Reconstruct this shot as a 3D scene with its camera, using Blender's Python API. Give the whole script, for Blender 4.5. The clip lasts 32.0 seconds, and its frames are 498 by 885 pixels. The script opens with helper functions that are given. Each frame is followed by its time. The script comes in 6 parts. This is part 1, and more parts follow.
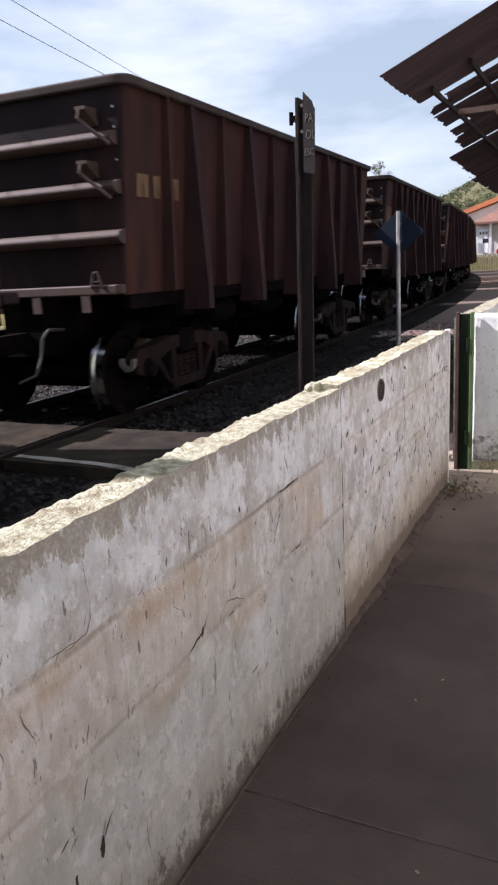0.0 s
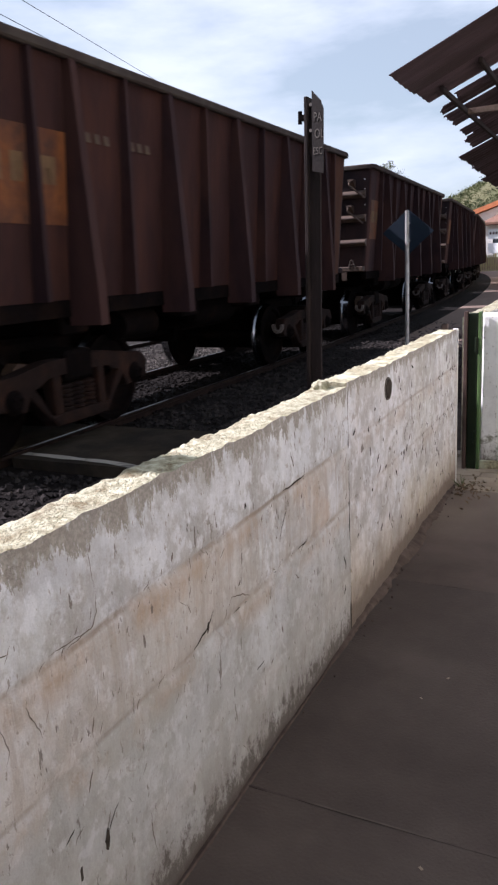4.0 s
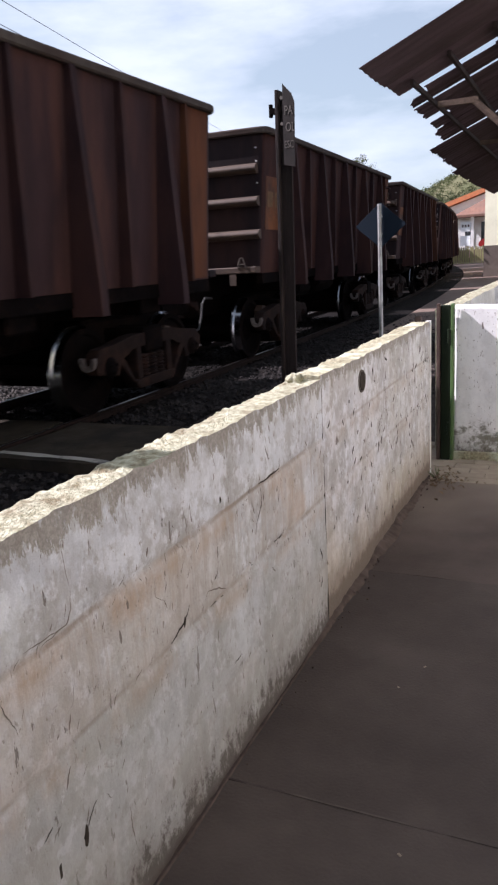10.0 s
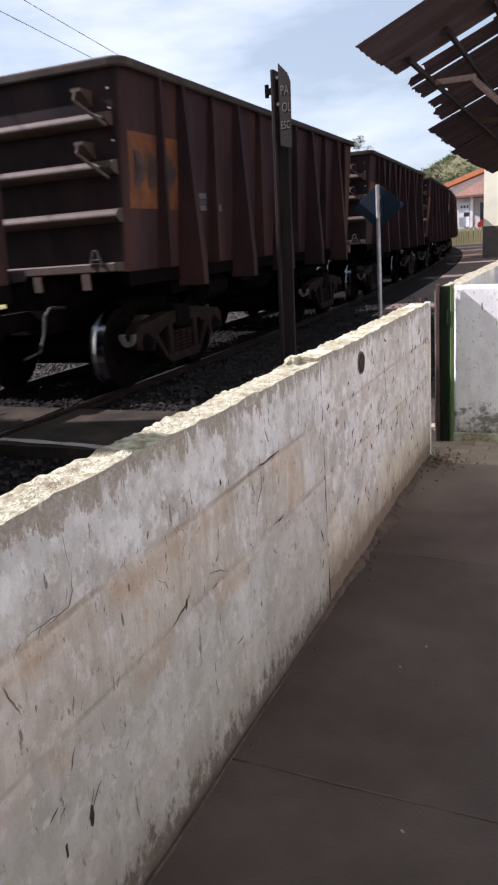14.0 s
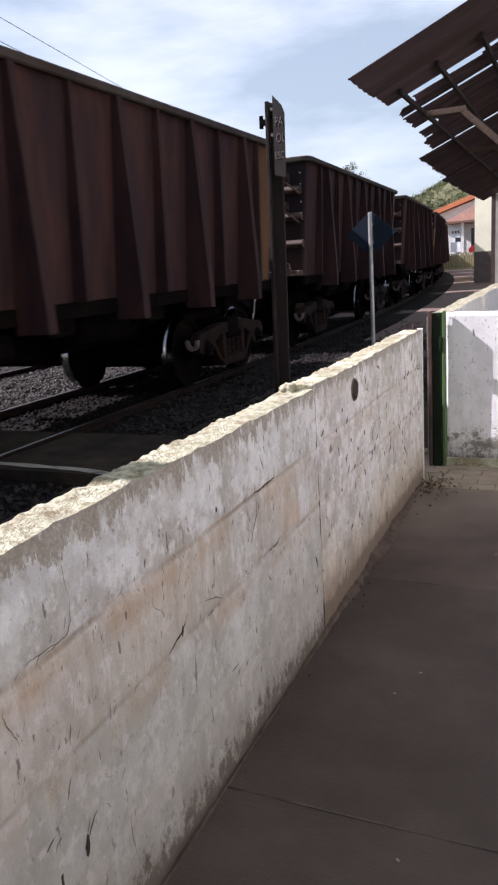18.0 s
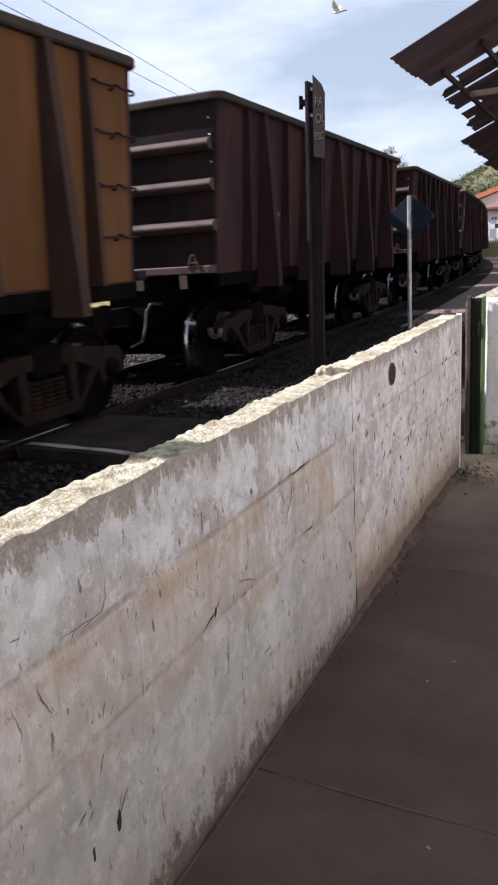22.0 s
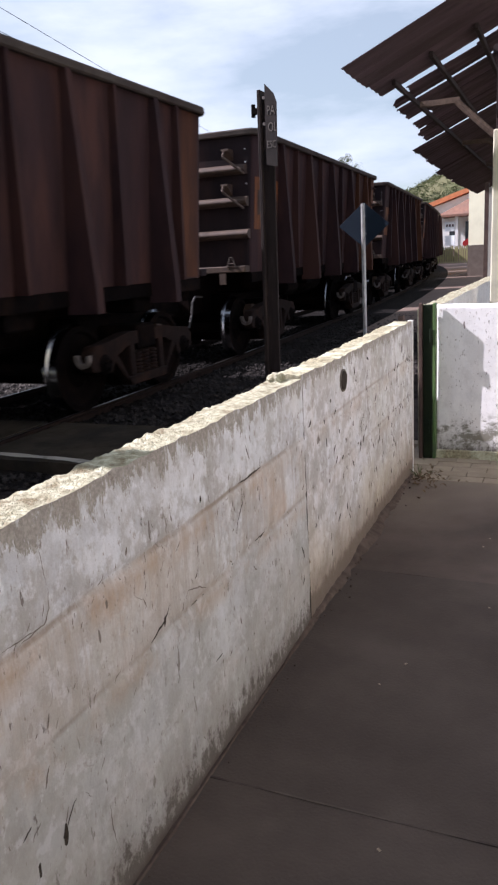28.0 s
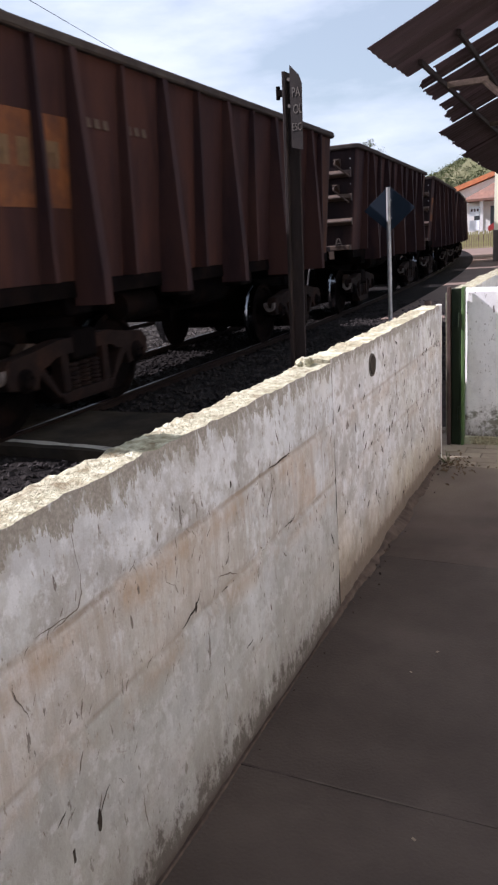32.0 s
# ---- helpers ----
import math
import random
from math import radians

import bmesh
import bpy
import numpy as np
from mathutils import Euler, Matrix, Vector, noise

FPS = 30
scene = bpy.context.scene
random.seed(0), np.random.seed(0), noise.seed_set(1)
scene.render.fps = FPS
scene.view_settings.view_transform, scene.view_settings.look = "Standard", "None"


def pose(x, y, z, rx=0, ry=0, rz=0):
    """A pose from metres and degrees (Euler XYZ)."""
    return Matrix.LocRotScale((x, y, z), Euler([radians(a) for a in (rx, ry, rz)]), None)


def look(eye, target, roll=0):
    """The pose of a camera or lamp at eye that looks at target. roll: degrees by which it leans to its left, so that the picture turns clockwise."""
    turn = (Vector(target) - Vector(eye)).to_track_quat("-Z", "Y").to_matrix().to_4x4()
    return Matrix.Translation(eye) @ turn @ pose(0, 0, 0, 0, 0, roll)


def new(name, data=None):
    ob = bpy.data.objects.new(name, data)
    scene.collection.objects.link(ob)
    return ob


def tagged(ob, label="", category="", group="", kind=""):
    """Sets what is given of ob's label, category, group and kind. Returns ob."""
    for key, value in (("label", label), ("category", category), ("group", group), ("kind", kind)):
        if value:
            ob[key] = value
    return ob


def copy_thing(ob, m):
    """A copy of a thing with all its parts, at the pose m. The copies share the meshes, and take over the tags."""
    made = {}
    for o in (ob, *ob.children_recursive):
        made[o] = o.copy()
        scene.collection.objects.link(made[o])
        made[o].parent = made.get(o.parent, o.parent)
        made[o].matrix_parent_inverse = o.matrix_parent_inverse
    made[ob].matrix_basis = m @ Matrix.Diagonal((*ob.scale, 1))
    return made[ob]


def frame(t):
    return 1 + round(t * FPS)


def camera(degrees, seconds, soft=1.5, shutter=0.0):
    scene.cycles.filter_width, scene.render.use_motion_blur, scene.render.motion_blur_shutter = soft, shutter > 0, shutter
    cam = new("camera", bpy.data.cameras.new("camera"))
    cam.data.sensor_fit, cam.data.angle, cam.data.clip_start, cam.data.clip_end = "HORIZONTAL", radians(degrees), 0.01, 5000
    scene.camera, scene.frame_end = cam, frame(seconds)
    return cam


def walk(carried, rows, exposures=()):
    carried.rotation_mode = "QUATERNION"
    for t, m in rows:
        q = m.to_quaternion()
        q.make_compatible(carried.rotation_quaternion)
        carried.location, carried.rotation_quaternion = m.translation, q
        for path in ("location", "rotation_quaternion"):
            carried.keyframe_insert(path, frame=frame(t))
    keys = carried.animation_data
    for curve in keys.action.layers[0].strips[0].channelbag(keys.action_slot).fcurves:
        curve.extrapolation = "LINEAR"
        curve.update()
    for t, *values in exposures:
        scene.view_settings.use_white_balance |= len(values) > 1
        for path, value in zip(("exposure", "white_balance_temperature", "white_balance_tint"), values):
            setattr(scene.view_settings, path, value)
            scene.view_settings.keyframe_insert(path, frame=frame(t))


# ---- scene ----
cam = camera(37.3, 32.0, soft=2.3, shutter=0.14)
PATH = [
    (0, (-0.105, 0.627, 1.59), (-0.953, 2.378, 1.127), -3.0),
    (0.5, (-0.1, 0.628, 1.578), (-0.968, 2.371, 1.124), -3.7),
    (1, (-0.093, 0.627, 1.58), (-0.956, 2.371, 1.118), -3.8),
    (1.5, (-0.1, 0.631, 1.582), (-0.982, 2.367, 1.124), -3.6),
    (2, (-0.1, 0.629, 1.583), (-0.962, 2.373, 1.121), -3.4),
    (2.5, (-0.102, 0.625, 1.584), (-0.977, 2.365, 1.129), -3.0),
    (4.5, (-0.094, 0.617, 1.582), (-0.961, 2.359, 1.118), -2.9),
    (5, (-0.094, 0.613, 1.58), (-0.959, 2.356, 1.119), -3.2),
    (5.5, (-0.088, 0.619, 1.578), (-0.947, 2.362, 1.105), -4.3),
    (6, (-0.089, 0.619, 1.579), (-0.943, 2.366, 1.114), -4.2),
    (6.5, (-0.079, 0.617, 1.586), (-0.904, 2.38, 1.126), -3.9),
    (7, (-0.083, 0.619, 1.584), (-0.894, 2.386, 1.118), -3.4),
    (7.5, (-0.088, 0.615, 1.583), (-0.903, 2.383, 1.124), -3.2),
    (8, (-0.087, 0.614, 1.583), (-0.916, 2.375, 1.12), -3.4),
    (8.5, (-0.09, 0.62, 1.582), (-0.904, 2.381, 1.094), -3.0),
    (9, (-0.088, 0.621, 1.581), (-0.915, 2.381, 1.112), -3.5),
    (9.5, (-0.088, 0.628, 1.575), (-0.935, 2.374, 1.091), -3.5),
    (10, (-0.086, 0.623, 1.579), (-0.898, 2.387, 1.1), -3.4),
    (10.5, (-0.099, 0.627, 1.576), (-0.942, 2.369, 1.072), -3.8),
    (11, (-0.098, 0.627, 1.576), (-0.935, 2.375, 1.08), -3.2),
    (11.5, (-0.095, 0.618, 1.576), (-0.923, 2.371, 1.087), -3.3),
    (12, (-0.09, 0.62, 1.576), (-0.902, 2.381, 1.086), -3.6),
    (12.5, (-0.076, 0.617, 1.578), (-0.895, 2.377, 1.099), -4.2),
    (13, (-0.08, 0.616, 1.573), (-0.896, 2.371, 1.071), -4.0),
    (13.5, (-0.083, 0.625, 1.567), (-0.898, 2.375, 1.046), -4.3),
    (15.5, (-0.088, 0.612, 1.591), (-0.875, 2.384, 1.1), -3.1),
    (16, (-0.085, 0.602, 1.592), (-0.874, 2.376, 1.113), -3.8),
    (16.5, (-0.076, 0.599, 1.593), (-0.836, 2.385, 1.11), -3.6),
    (17, (-0.078, 0.595, 1.592), (-0.845, 2.382, 1.126), -3.4),
    (17.5, (-0.065, 0.596, 1.594), (-0.835, 2.385, 1.141), -4.3),
    (18, (-0.08, 0.601, 1.594), (-0.877, 2.377, 1.133), -3.9),
    (18.5, (-0.095, 0.614, 1.589), (-0.917, 2.369, 1.095), -3.0),
    (19, (-0.102, 0.624, 1.589), (-0.914, 2.39, 1.119), -2.8),
    (19.5, (-0.109, 0.621, 1.586), (-0.953, 2.37, 1.11), -2.7),
    (20, (-0.103, 0.617, 1.586), (-0.968, 2.36, 1.124), -3.1),
    (20.5, (-0.113, 0.618, 1.582), (-1.002, 2.346, 1.105), -3.2),
    (21, (-0.107, 0.623, 1.581), (-0.99, 2.351, 1.095), -3.2),
    (21.5, (-0.104, 0.616, 1.584), (-0.982, 2.349, 1.107), -3.9),
    (22, (-0.1, 0.61, 1.576), (-0.973, 2.341, 1.084), -3.5),
    (22.5, (-0.101, 0.619, 1.576), (-0.966, 2.35, 1.072), -3.6),
    (23, (-0.099, 0.629, 1.572), (-0.957, 2.358, 1.049), -3.9),
    (23.5, (-0.105, 0.629, 1.571), (-0.985, 2.35, 1.056), -4.0),
    (24, (-0.104, 0.628, 1.571), (-0.968, 2.352, 1.045), -3.8),
    (24.5, (-0.097, 0.624, 1.576), (-0.939, 2.363, 1.061), -3.5),
    (25, (-0.095, 0.624, 1.577), (-0.935, 2.362, 1.055), -3.4),
    (25.5, (-0.084, 0.624, 1.576), (-0.897, 2.37, 1.038), -3.9),
    (26, (-0.073, 0.622, 1.581), (-0.853, 2.388, 1.058), -3.8),
    (26.5, (-0.04, 0.598, 1.595), (-0.805, 2.384, 1.122), -3.2),
    (28.5, (-0.077, 0.64, 1.569), (-0.858, 2.413, 1.072), -3.5),
    (29, (-0.087, 0.655, 1.56), (-0.863, 2.416, 1.015), -4.0),
    (29.5, (-0.088, 0.655, 1.56), (-0.867, 2.421, 1.033), -4.2),
    (30, (-0.106, 0.652, 1.564), (-0.878, 2.422, 1.044), -3.0),
    (30.5, (-0.114, 0.659, 1.571), (-0.925, 2.418, 1.076), -2.9),
    (31, (-0.097, 0.64, 1.571), (-0.884, 2.413, 1.087), -3.1),
    (31.5, (-0.097, 0.639, 1.57), (-0.905, 2.394, 1.054), -3.6),
    (32, (-0.099, 0.638, 1.562), (-0.931, 2.384, 1.053), -4.0),
]
walk(cam, [(t, look(eye, target, roll)) for t, eye, target, roll in PATH], [(0.0, 1.20, 5700, 26.5), (32.0, 1.20, 5700, 26.5)])

# ---- light ----
SUN_EL, SUN_AZ = radians(41), radians(13.2)          # behind the train and a little behind the viewer
TO_SUN = Vector((-math.cos(SUN_EL) * math.cos(SUN_AZ), -math.cos(SUN_EL) * math.sin(SUN_AZ), math.sin(SUN_EL)))
sun = new("sun", bpy.data.lights.new("sun", "SUN"))
sun.data.energy, sun.data.angle, sun.data.color = 5.0, radians(0.5), (1.0, 0.93, 0.82)
sun.matrix_world = look(TO_SUN * 60, (0, 0, 0))


def build_world():
    world = bpy.data.worlds.new("sky")
    scene.world = world
    world.use_nodes = True
    nt = world.node_tree
    nt.nodes.clear()
    out = nt.nodes.new("ShaderNodeOutputWorld")
    back = nt.nodes.new("ShaderNodeBackground")
    sky = nt.nodes.new("ShaderNodeTexSky")
    sky.sky_type, sky.sun_disc = "NISHITA", False
    sky.sun_elevation, sky.sun_rotation = SUN_EL, math.atan2(TO_SUN.x, TO_SUN.y)
    sky.air_density, sky.dust_density, sky.ozone_density = 1.0, 1.6, 0.1
    co = nt.nodes.new("ShaderNodeTexCoord")
    mp = nt.nodes.new("ShaderNodeMapping")
    mp.inputs["Scale"].default_value = (1.6, 1.6, 5.5)
    mp.inputs["Rotation"].default_value = (0.25, 0.1, 0.4)
    n1 = nt.nodes.new("ShaderNodeTexNoise")
    n1.inputs["Scale"].default_value, n1.inputs["Detail"].default_value, n1.inputs["Roughness"].default_value = 2.2, 7, 0.55
    ramp = nt.nodes.new("ShaderNodeValToRGB")
    ramp.color_ramp.elements[0].position, ramp.color_ramp.elements[1].position = 0.40, 0.68
    ramp.color_ramp.elements[0].color, ramp.color_ramp.elements[1].color = (0.42, 0.42, 0.42, 1), (1, 1, 1, 1)
    mix = nt.nodes.new("ShaderNodeMix")
    mix.data_type = "RGBA"
    mix.inputs["B"].default_value = (8.2, 8.95, 8.7, 1)
    nt.links.new(co.outputs["Generated"], mp.inputs["Vector"])
    nt.links.new(mp.outputs["Vector"], n1.inputs["Vector"])
    nt.links.new(n1.outputs["Fac"], ramp.inputs["Fac"])
    nt.links.new(ramp.outputs["Color"], mix.inputs["Factor"])
    haze = nt.nodes.new("ShaderNodeMix")
    haze.data_type, haze.blend_type = "RGBA", "MULTIPLY"
    haze.inputs["Factor"].default_value = 1.0
    haze.inputs["B"].default_value = (0.93, 1.05, 0.875, 1)
    nt.links.new(sky.outputs["Color"], haze.inputs["A"])
    nt.links.new(haze.outputs["Result"], mix.inputs["A"])
    nt.links.new(mix.outputs["Result"], back.inputs["Color"])
    back.inputs["Strength"].default_value = 0.05
    nt.links.new(back.outputs["Background"], out.inputs["Surface"])


build_world()

# ---- materials ----


def surface(name, a, b, scale=8.0, rough=0.8, metal=0.0, bump=0.3, fine=60.0, stain=None, stain_scale=2.0, stain_at=(0.5, 0.7), spread=0.0, stretch=(1, 1, 1), depth=0.01, gloss=0.5):
    """Two-colour noise, a second larger stain, and fine relief, in object space."""
    m = bpy.data.materials.new(name)
    m.use_nodes = True
    nt = m.node_tree
    bs = nt.nodes["Principled BSDF"]
    co = nt.nodes.new("ShaderNodeTexCoord")
    mp = nt.nodes.new("ShaderNodeMapping")
    mp.inputs["Scale"].default_value = stretch
    nt.links.new(co.outputs["Object"], mp.inputs["Vector"])
    src = mp.outputs["Vector"]
    if spread:
        info = nt.nodes.new("ShaderNodeObjectInfo")
        add = nt.nodes.new("ShaderNodeVectorMath")
        add.operation = "MULTIPLY_ADD"
        cmb = nt.nodes.new("ShaderNodeCombineXYZ")
        for k in range(3):
            nt.links.new(info.outputs["Random"], cmb.inputs[k])
        nt.links.new(cmb.outputs["Vector"], add.inputs[0])
        add.inputs[1].default_value = (37, 53, 71)
        nt.links.new(src, add.inputs[2])
        src = add.outputs["Vector"]
    n1 = nt.nodes.new("ShaderNodeTexNoise")
    n1.inputs["Scale"].default_value, n1.inputs["Detail"].default_value, n1.inputs["Roughness"].default_value = scale, 6, 0.62
    nt.links.new(src, n1.inputs["Vector"])
    r1 = nt.nodes.new("ShaderNodeValToRGB")
    r1.color_ramp.elements[0].position, r1.color_ramp.elements[1].position = 0.32, 0.68
    r1.color_ramp.elements[0].color, r1.color_ramp.elements[1].color = (*a, 1), (*b, 1)
    nt.links.new(n1.outputs["Fac"], r1.inputs["Fac"])
    col = r1.outputs["Color"]
    if stain:
        n2 = nt.nodes.new("ShaderNodeTexNoise")
        n2.inputs["Scale"].default_value, n2.inputs["Detail"].default_value, n2.inputs["Roughness"].default_value = stain_scale, 5, 0.65
        nt.links.new(src, n2.inputs["Vector"])
        r2 = nt.nodes.new("ShaderNodeValToRGB")
        r2.color_ramp.elements[0].position, r2.color_ramp.elements[1].position = stain_at
        nt.links.new(n2.outputs["Fac"], r2.inputs["Fac"])
        mx = nt.nodes.new("ShaderNodeMix")
        mx.data_type = "RGBA"
        mx.inputs["B"].default_value = (*stain, 1)
        nt.links.new(r2.outputs["Color"], mx.inputs["Factor"])
        nt.links.new(col, mx.inputs["A"])
        col = mx.outputs["Result"]
    nt.links.new(col, bs.inputs["Base Color"])
    bs.inputs["Roughness"].default_value, bs.inputs["Metallic"].default_value = rough, metal
    bs.inputs["Specular IOR Level"].default_value = gloss
    if bump:
        n3 = nt.nodes.new("ShaderNodeTexNoise")
        n3.inputs["Scale"].default_value, n3.inputs["Detail"].default_value = fine, 5
        nt.links.new(src, n3.inputs["Vector"])
        bp = nt.nodes.new("ShaderNodeBump")
        bp.inputs["Strength"].default_value, bp.inputs["Distance"].default_value = bump, depth
        nt.links.new(n3.outputs["Fac"], bp.inputs["Height"])
        nt.links.new(bp.outputs["Normal"], bs.inputs["Normal"])
    return m


M = {}
# end and web are darker copies, with the shade of wagon ends and ribs
RUST = {"dark": ((0.0227, 0.0115, 0.0128), (0.0384, 0.0192, 0.0197), (0.0576, 0.0253, 0.0204)),
        "red": ((0.0230, 0.0096, 0.0091), (0.0376, 0.0156, 0.0136), (0.0523, 0.0196, 0.0134)),
        "orange": ((0.0528, 0.0205, 0.0112), (0.0896, 0.0350, 0.0160), (0.0384, 0.0160, 0.0120)),
        "tan": ((0.046, 0.027, 0.020), (0.070, 0.042, 0.029), (0.036, 0.021, 0.018)),
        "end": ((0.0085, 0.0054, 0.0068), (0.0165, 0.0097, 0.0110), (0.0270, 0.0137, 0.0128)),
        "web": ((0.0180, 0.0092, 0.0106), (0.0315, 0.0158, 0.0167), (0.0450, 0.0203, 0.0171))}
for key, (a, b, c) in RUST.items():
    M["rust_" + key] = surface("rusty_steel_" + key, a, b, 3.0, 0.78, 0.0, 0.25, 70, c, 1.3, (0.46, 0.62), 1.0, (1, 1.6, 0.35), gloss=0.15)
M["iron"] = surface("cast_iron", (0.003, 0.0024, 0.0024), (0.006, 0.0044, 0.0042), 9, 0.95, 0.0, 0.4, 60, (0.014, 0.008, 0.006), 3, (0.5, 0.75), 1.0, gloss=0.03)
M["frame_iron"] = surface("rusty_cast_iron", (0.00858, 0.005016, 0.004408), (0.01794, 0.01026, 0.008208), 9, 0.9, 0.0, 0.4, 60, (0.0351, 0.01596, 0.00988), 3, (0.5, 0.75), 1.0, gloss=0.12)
M["pale_iron"] = surface("pale_casting", (0.10, 0.085, 0.078), (0.18, 0.155, 0.14), 12, 0.9, 0, 0.3, 60, (0.05, 0.035, 0.03), 5, (0.5, 0.7), 1.0, gloss=0.1)
M["rim"] = surface("dusty_crown_rail", (0.040, 0.031, 0.027), (0.078, 0.064, 0.054), 6, 0.9, 0, 0.3, 60, (0.035, 0.02, 0.016), 1.5, (0.5, 0.75), 1.0, gloss=0.12)
M["rib"] = surface("dusty_pipe", (0.031, 0.017, 0.0105), (0.060, 0.034, 0.0195), 9, 0.75, 0, 0.3, 60, (0.046, 0.023, 0.017), 4, (0.5, 0.75), 1.0)
M["tread"] = surface("worn_tread", (0.17, 0.18, 0.195), (0.26, 0.27, 0.285), 6, 0.2, 1.0, 0.05, 40)
M["rail_top"] = surface("worn_rail_top", (0.075, 0.070, 0.068), (0.125, 0.118, 0.115), 6, 0.34, 1.0, 0.05, 40)
M["rail_side"] = surface("rail_side", (0.012, 0.008, 0.007), (0.024, 0.015, 0.012), 8, 0.8, 0.1, 0.3, gloss=0.08)
M["logo_orange"] = surface("faded_orange_paint", (0.120, 0.040, 0.013), (0.19, 0.066, 0.020), 5, 0.7, 0, 0.2, 60, (0.06, 0.027, 0.018), 2.2, (0.42, 0.66), 1.0, gloss=0.2)
M["logo_yellow"] = surface("faded_yellow_paint", (0.26, 0.125, 0.024), (0.38, 0.19, 0.036), 5, 0.7, 0, 0.2, 60, (0.11, 0.05, 0.03), 2.6, (0.5, 0.75), 1.0, gloss=0.2)
# corner rusts brightened to hold light bounced up at the wagon gaps
M["corner_orange_lit"] = surface("lit_rust_plate", (0.0704, 0.02448, 0.01131), (0.12, 0.0432, 0.01716), 3, 0.75, 0, 0.25, 70, (0.06, 0.02304, 0.01404), 1.5, (0.48, 0.75), 1.0, (1, 1.6, 0.4), gloss=0.15)
M["corner_yellow_lit"] = surface("lit_ochre_plate", (0.09676, 0.04408, 0.0152), (0.1435, 0.06688, 0.0224), 3, 0.75, 0, 0.25, 70, (0.0738, 0.0342, 0.0176), 1.5, (0.48, 0.75), 1.0, (1, 1.6, 0.4), gloss=0.15)
M["logo_red"] = surface("faded_red_paint", (0.095, 0.036, 0.017), (0.14, 0.055, 0.024), 5, 0.7, 0, 0.2, 60, (0.07, 0.035, 0.026), 2.6, (0.45, 0.7), 1.0, gloss=0.2)
M["mark_dark"] = surface("faded_dark_marking", (0.040, 0.026, 0.022), (0.065, 0.040, 0.032), 9, 0.7, 0, 0.1, gloss=0.2)
M["mark_pale"] = surface("faded_pale_marking", (0.10, 0.060, 0.030), (0.155, 0.094, 0.045), 9, 0.7, 0, 0.1, 60, (0.1, 0.05, 0.03), 5, (0.5, 0.7), gloss=0.2)
M["mark_faint"] = surface("faint_digits", (0.060, 0.040, 0.028), (0.105, 0.075, 0.052), 14, 0.8, 0, 0.1, 60, (0.04, 0.022, 0.018), 7, (0.45, 0.65), gloss=0.15)
M["mark_white"] = surface("dirty_white_marking", (0.078, 0.072, 0.069), (0.12, 0.114, 0.111), 9, 0.7, 0, 0.1, 60, (0.072, 0.042, 0.03), 5, (0.5, 0.7), gloss=0.2)
M["mark_blue"] = surface("faded_blue_marking", (0.028, 0.0364, 0.0525), (0.0455, 0.056, 0.0735), 9, 0.7, 0, 0.1, gloss=0.2)
M["concrete_floor"] = surface("trodden_concrete", (0.0513, 0.0394, 0.0343), (0.0874, 0.06944, 0.06027), 1.7, 0.85, 0, 0.35, 90, (0.0475, 0.03694, 0.03234), 0.7, (0.4, 0.7), 0.0, gloss=0.2)
M["concrete_lit"] = surface("lit_concrete", (0.064, 0.048, 0.041), (0.108, 0.084, 0.072), 1.7, 0.88, 0, 0.35, 90, (0.055, 0.042, 0.037), 0.7, (0.4, 0.7), 0.0, gloss=0.2)


def brighten_along(m, y0, y1, rgb):
    """A paler tone for light bounced in at the gate, thinning out along the platform."""
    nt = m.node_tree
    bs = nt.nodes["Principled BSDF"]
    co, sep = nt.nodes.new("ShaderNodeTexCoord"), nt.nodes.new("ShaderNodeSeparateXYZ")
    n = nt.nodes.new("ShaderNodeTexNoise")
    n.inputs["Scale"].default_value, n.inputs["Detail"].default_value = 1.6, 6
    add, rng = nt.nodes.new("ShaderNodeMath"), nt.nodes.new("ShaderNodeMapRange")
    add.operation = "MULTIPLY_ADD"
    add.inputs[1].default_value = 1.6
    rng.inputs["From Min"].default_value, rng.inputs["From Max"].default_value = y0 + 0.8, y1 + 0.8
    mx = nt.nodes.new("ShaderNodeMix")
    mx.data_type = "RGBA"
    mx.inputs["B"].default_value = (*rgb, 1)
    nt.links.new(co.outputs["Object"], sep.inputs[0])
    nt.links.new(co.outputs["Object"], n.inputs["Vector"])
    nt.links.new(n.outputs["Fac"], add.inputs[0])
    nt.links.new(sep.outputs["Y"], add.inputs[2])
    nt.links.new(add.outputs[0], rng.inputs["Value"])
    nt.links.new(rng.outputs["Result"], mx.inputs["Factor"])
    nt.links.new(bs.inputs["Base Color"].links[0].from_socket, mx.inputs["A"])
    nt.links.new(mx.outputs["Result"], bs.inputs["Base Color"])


# bounced light near the gate, painted into the last floor bay
brighten_along(M["concrete_lit"], 4.6, 6.1, (0.20, 0.160, 0.130))
M["paver"] = surface("dusty_paver", (0.23, 0.188, 0.14), (0.31, 0.26, 0.20), 5, 0.9, 0, 0.35, 90, (0.19, 0.153, 0.115), 2, (0.45, 0.7), 1.0, gloss=0.2)
M["asphalt"] = surface("crossing_slab", (0.02984, 0.02398, 0.01824), (0.05304, 0.04316, 0.03192), 5, 1.0, 0, 0.5, 90, (0.01989, 0.01798, 0.01672), 1.5, (0.4, 0.7), gloss=0.02)
M["road_white"] = surface("road_marking", (0.2419, 0.2263, 0.1934), (0.3226, 0.3036, 0.2579), 6, 0.8, 0, 0.2, 60, (0.1152, 0.1049, 0.08928), 7, (0.55, 0.65))
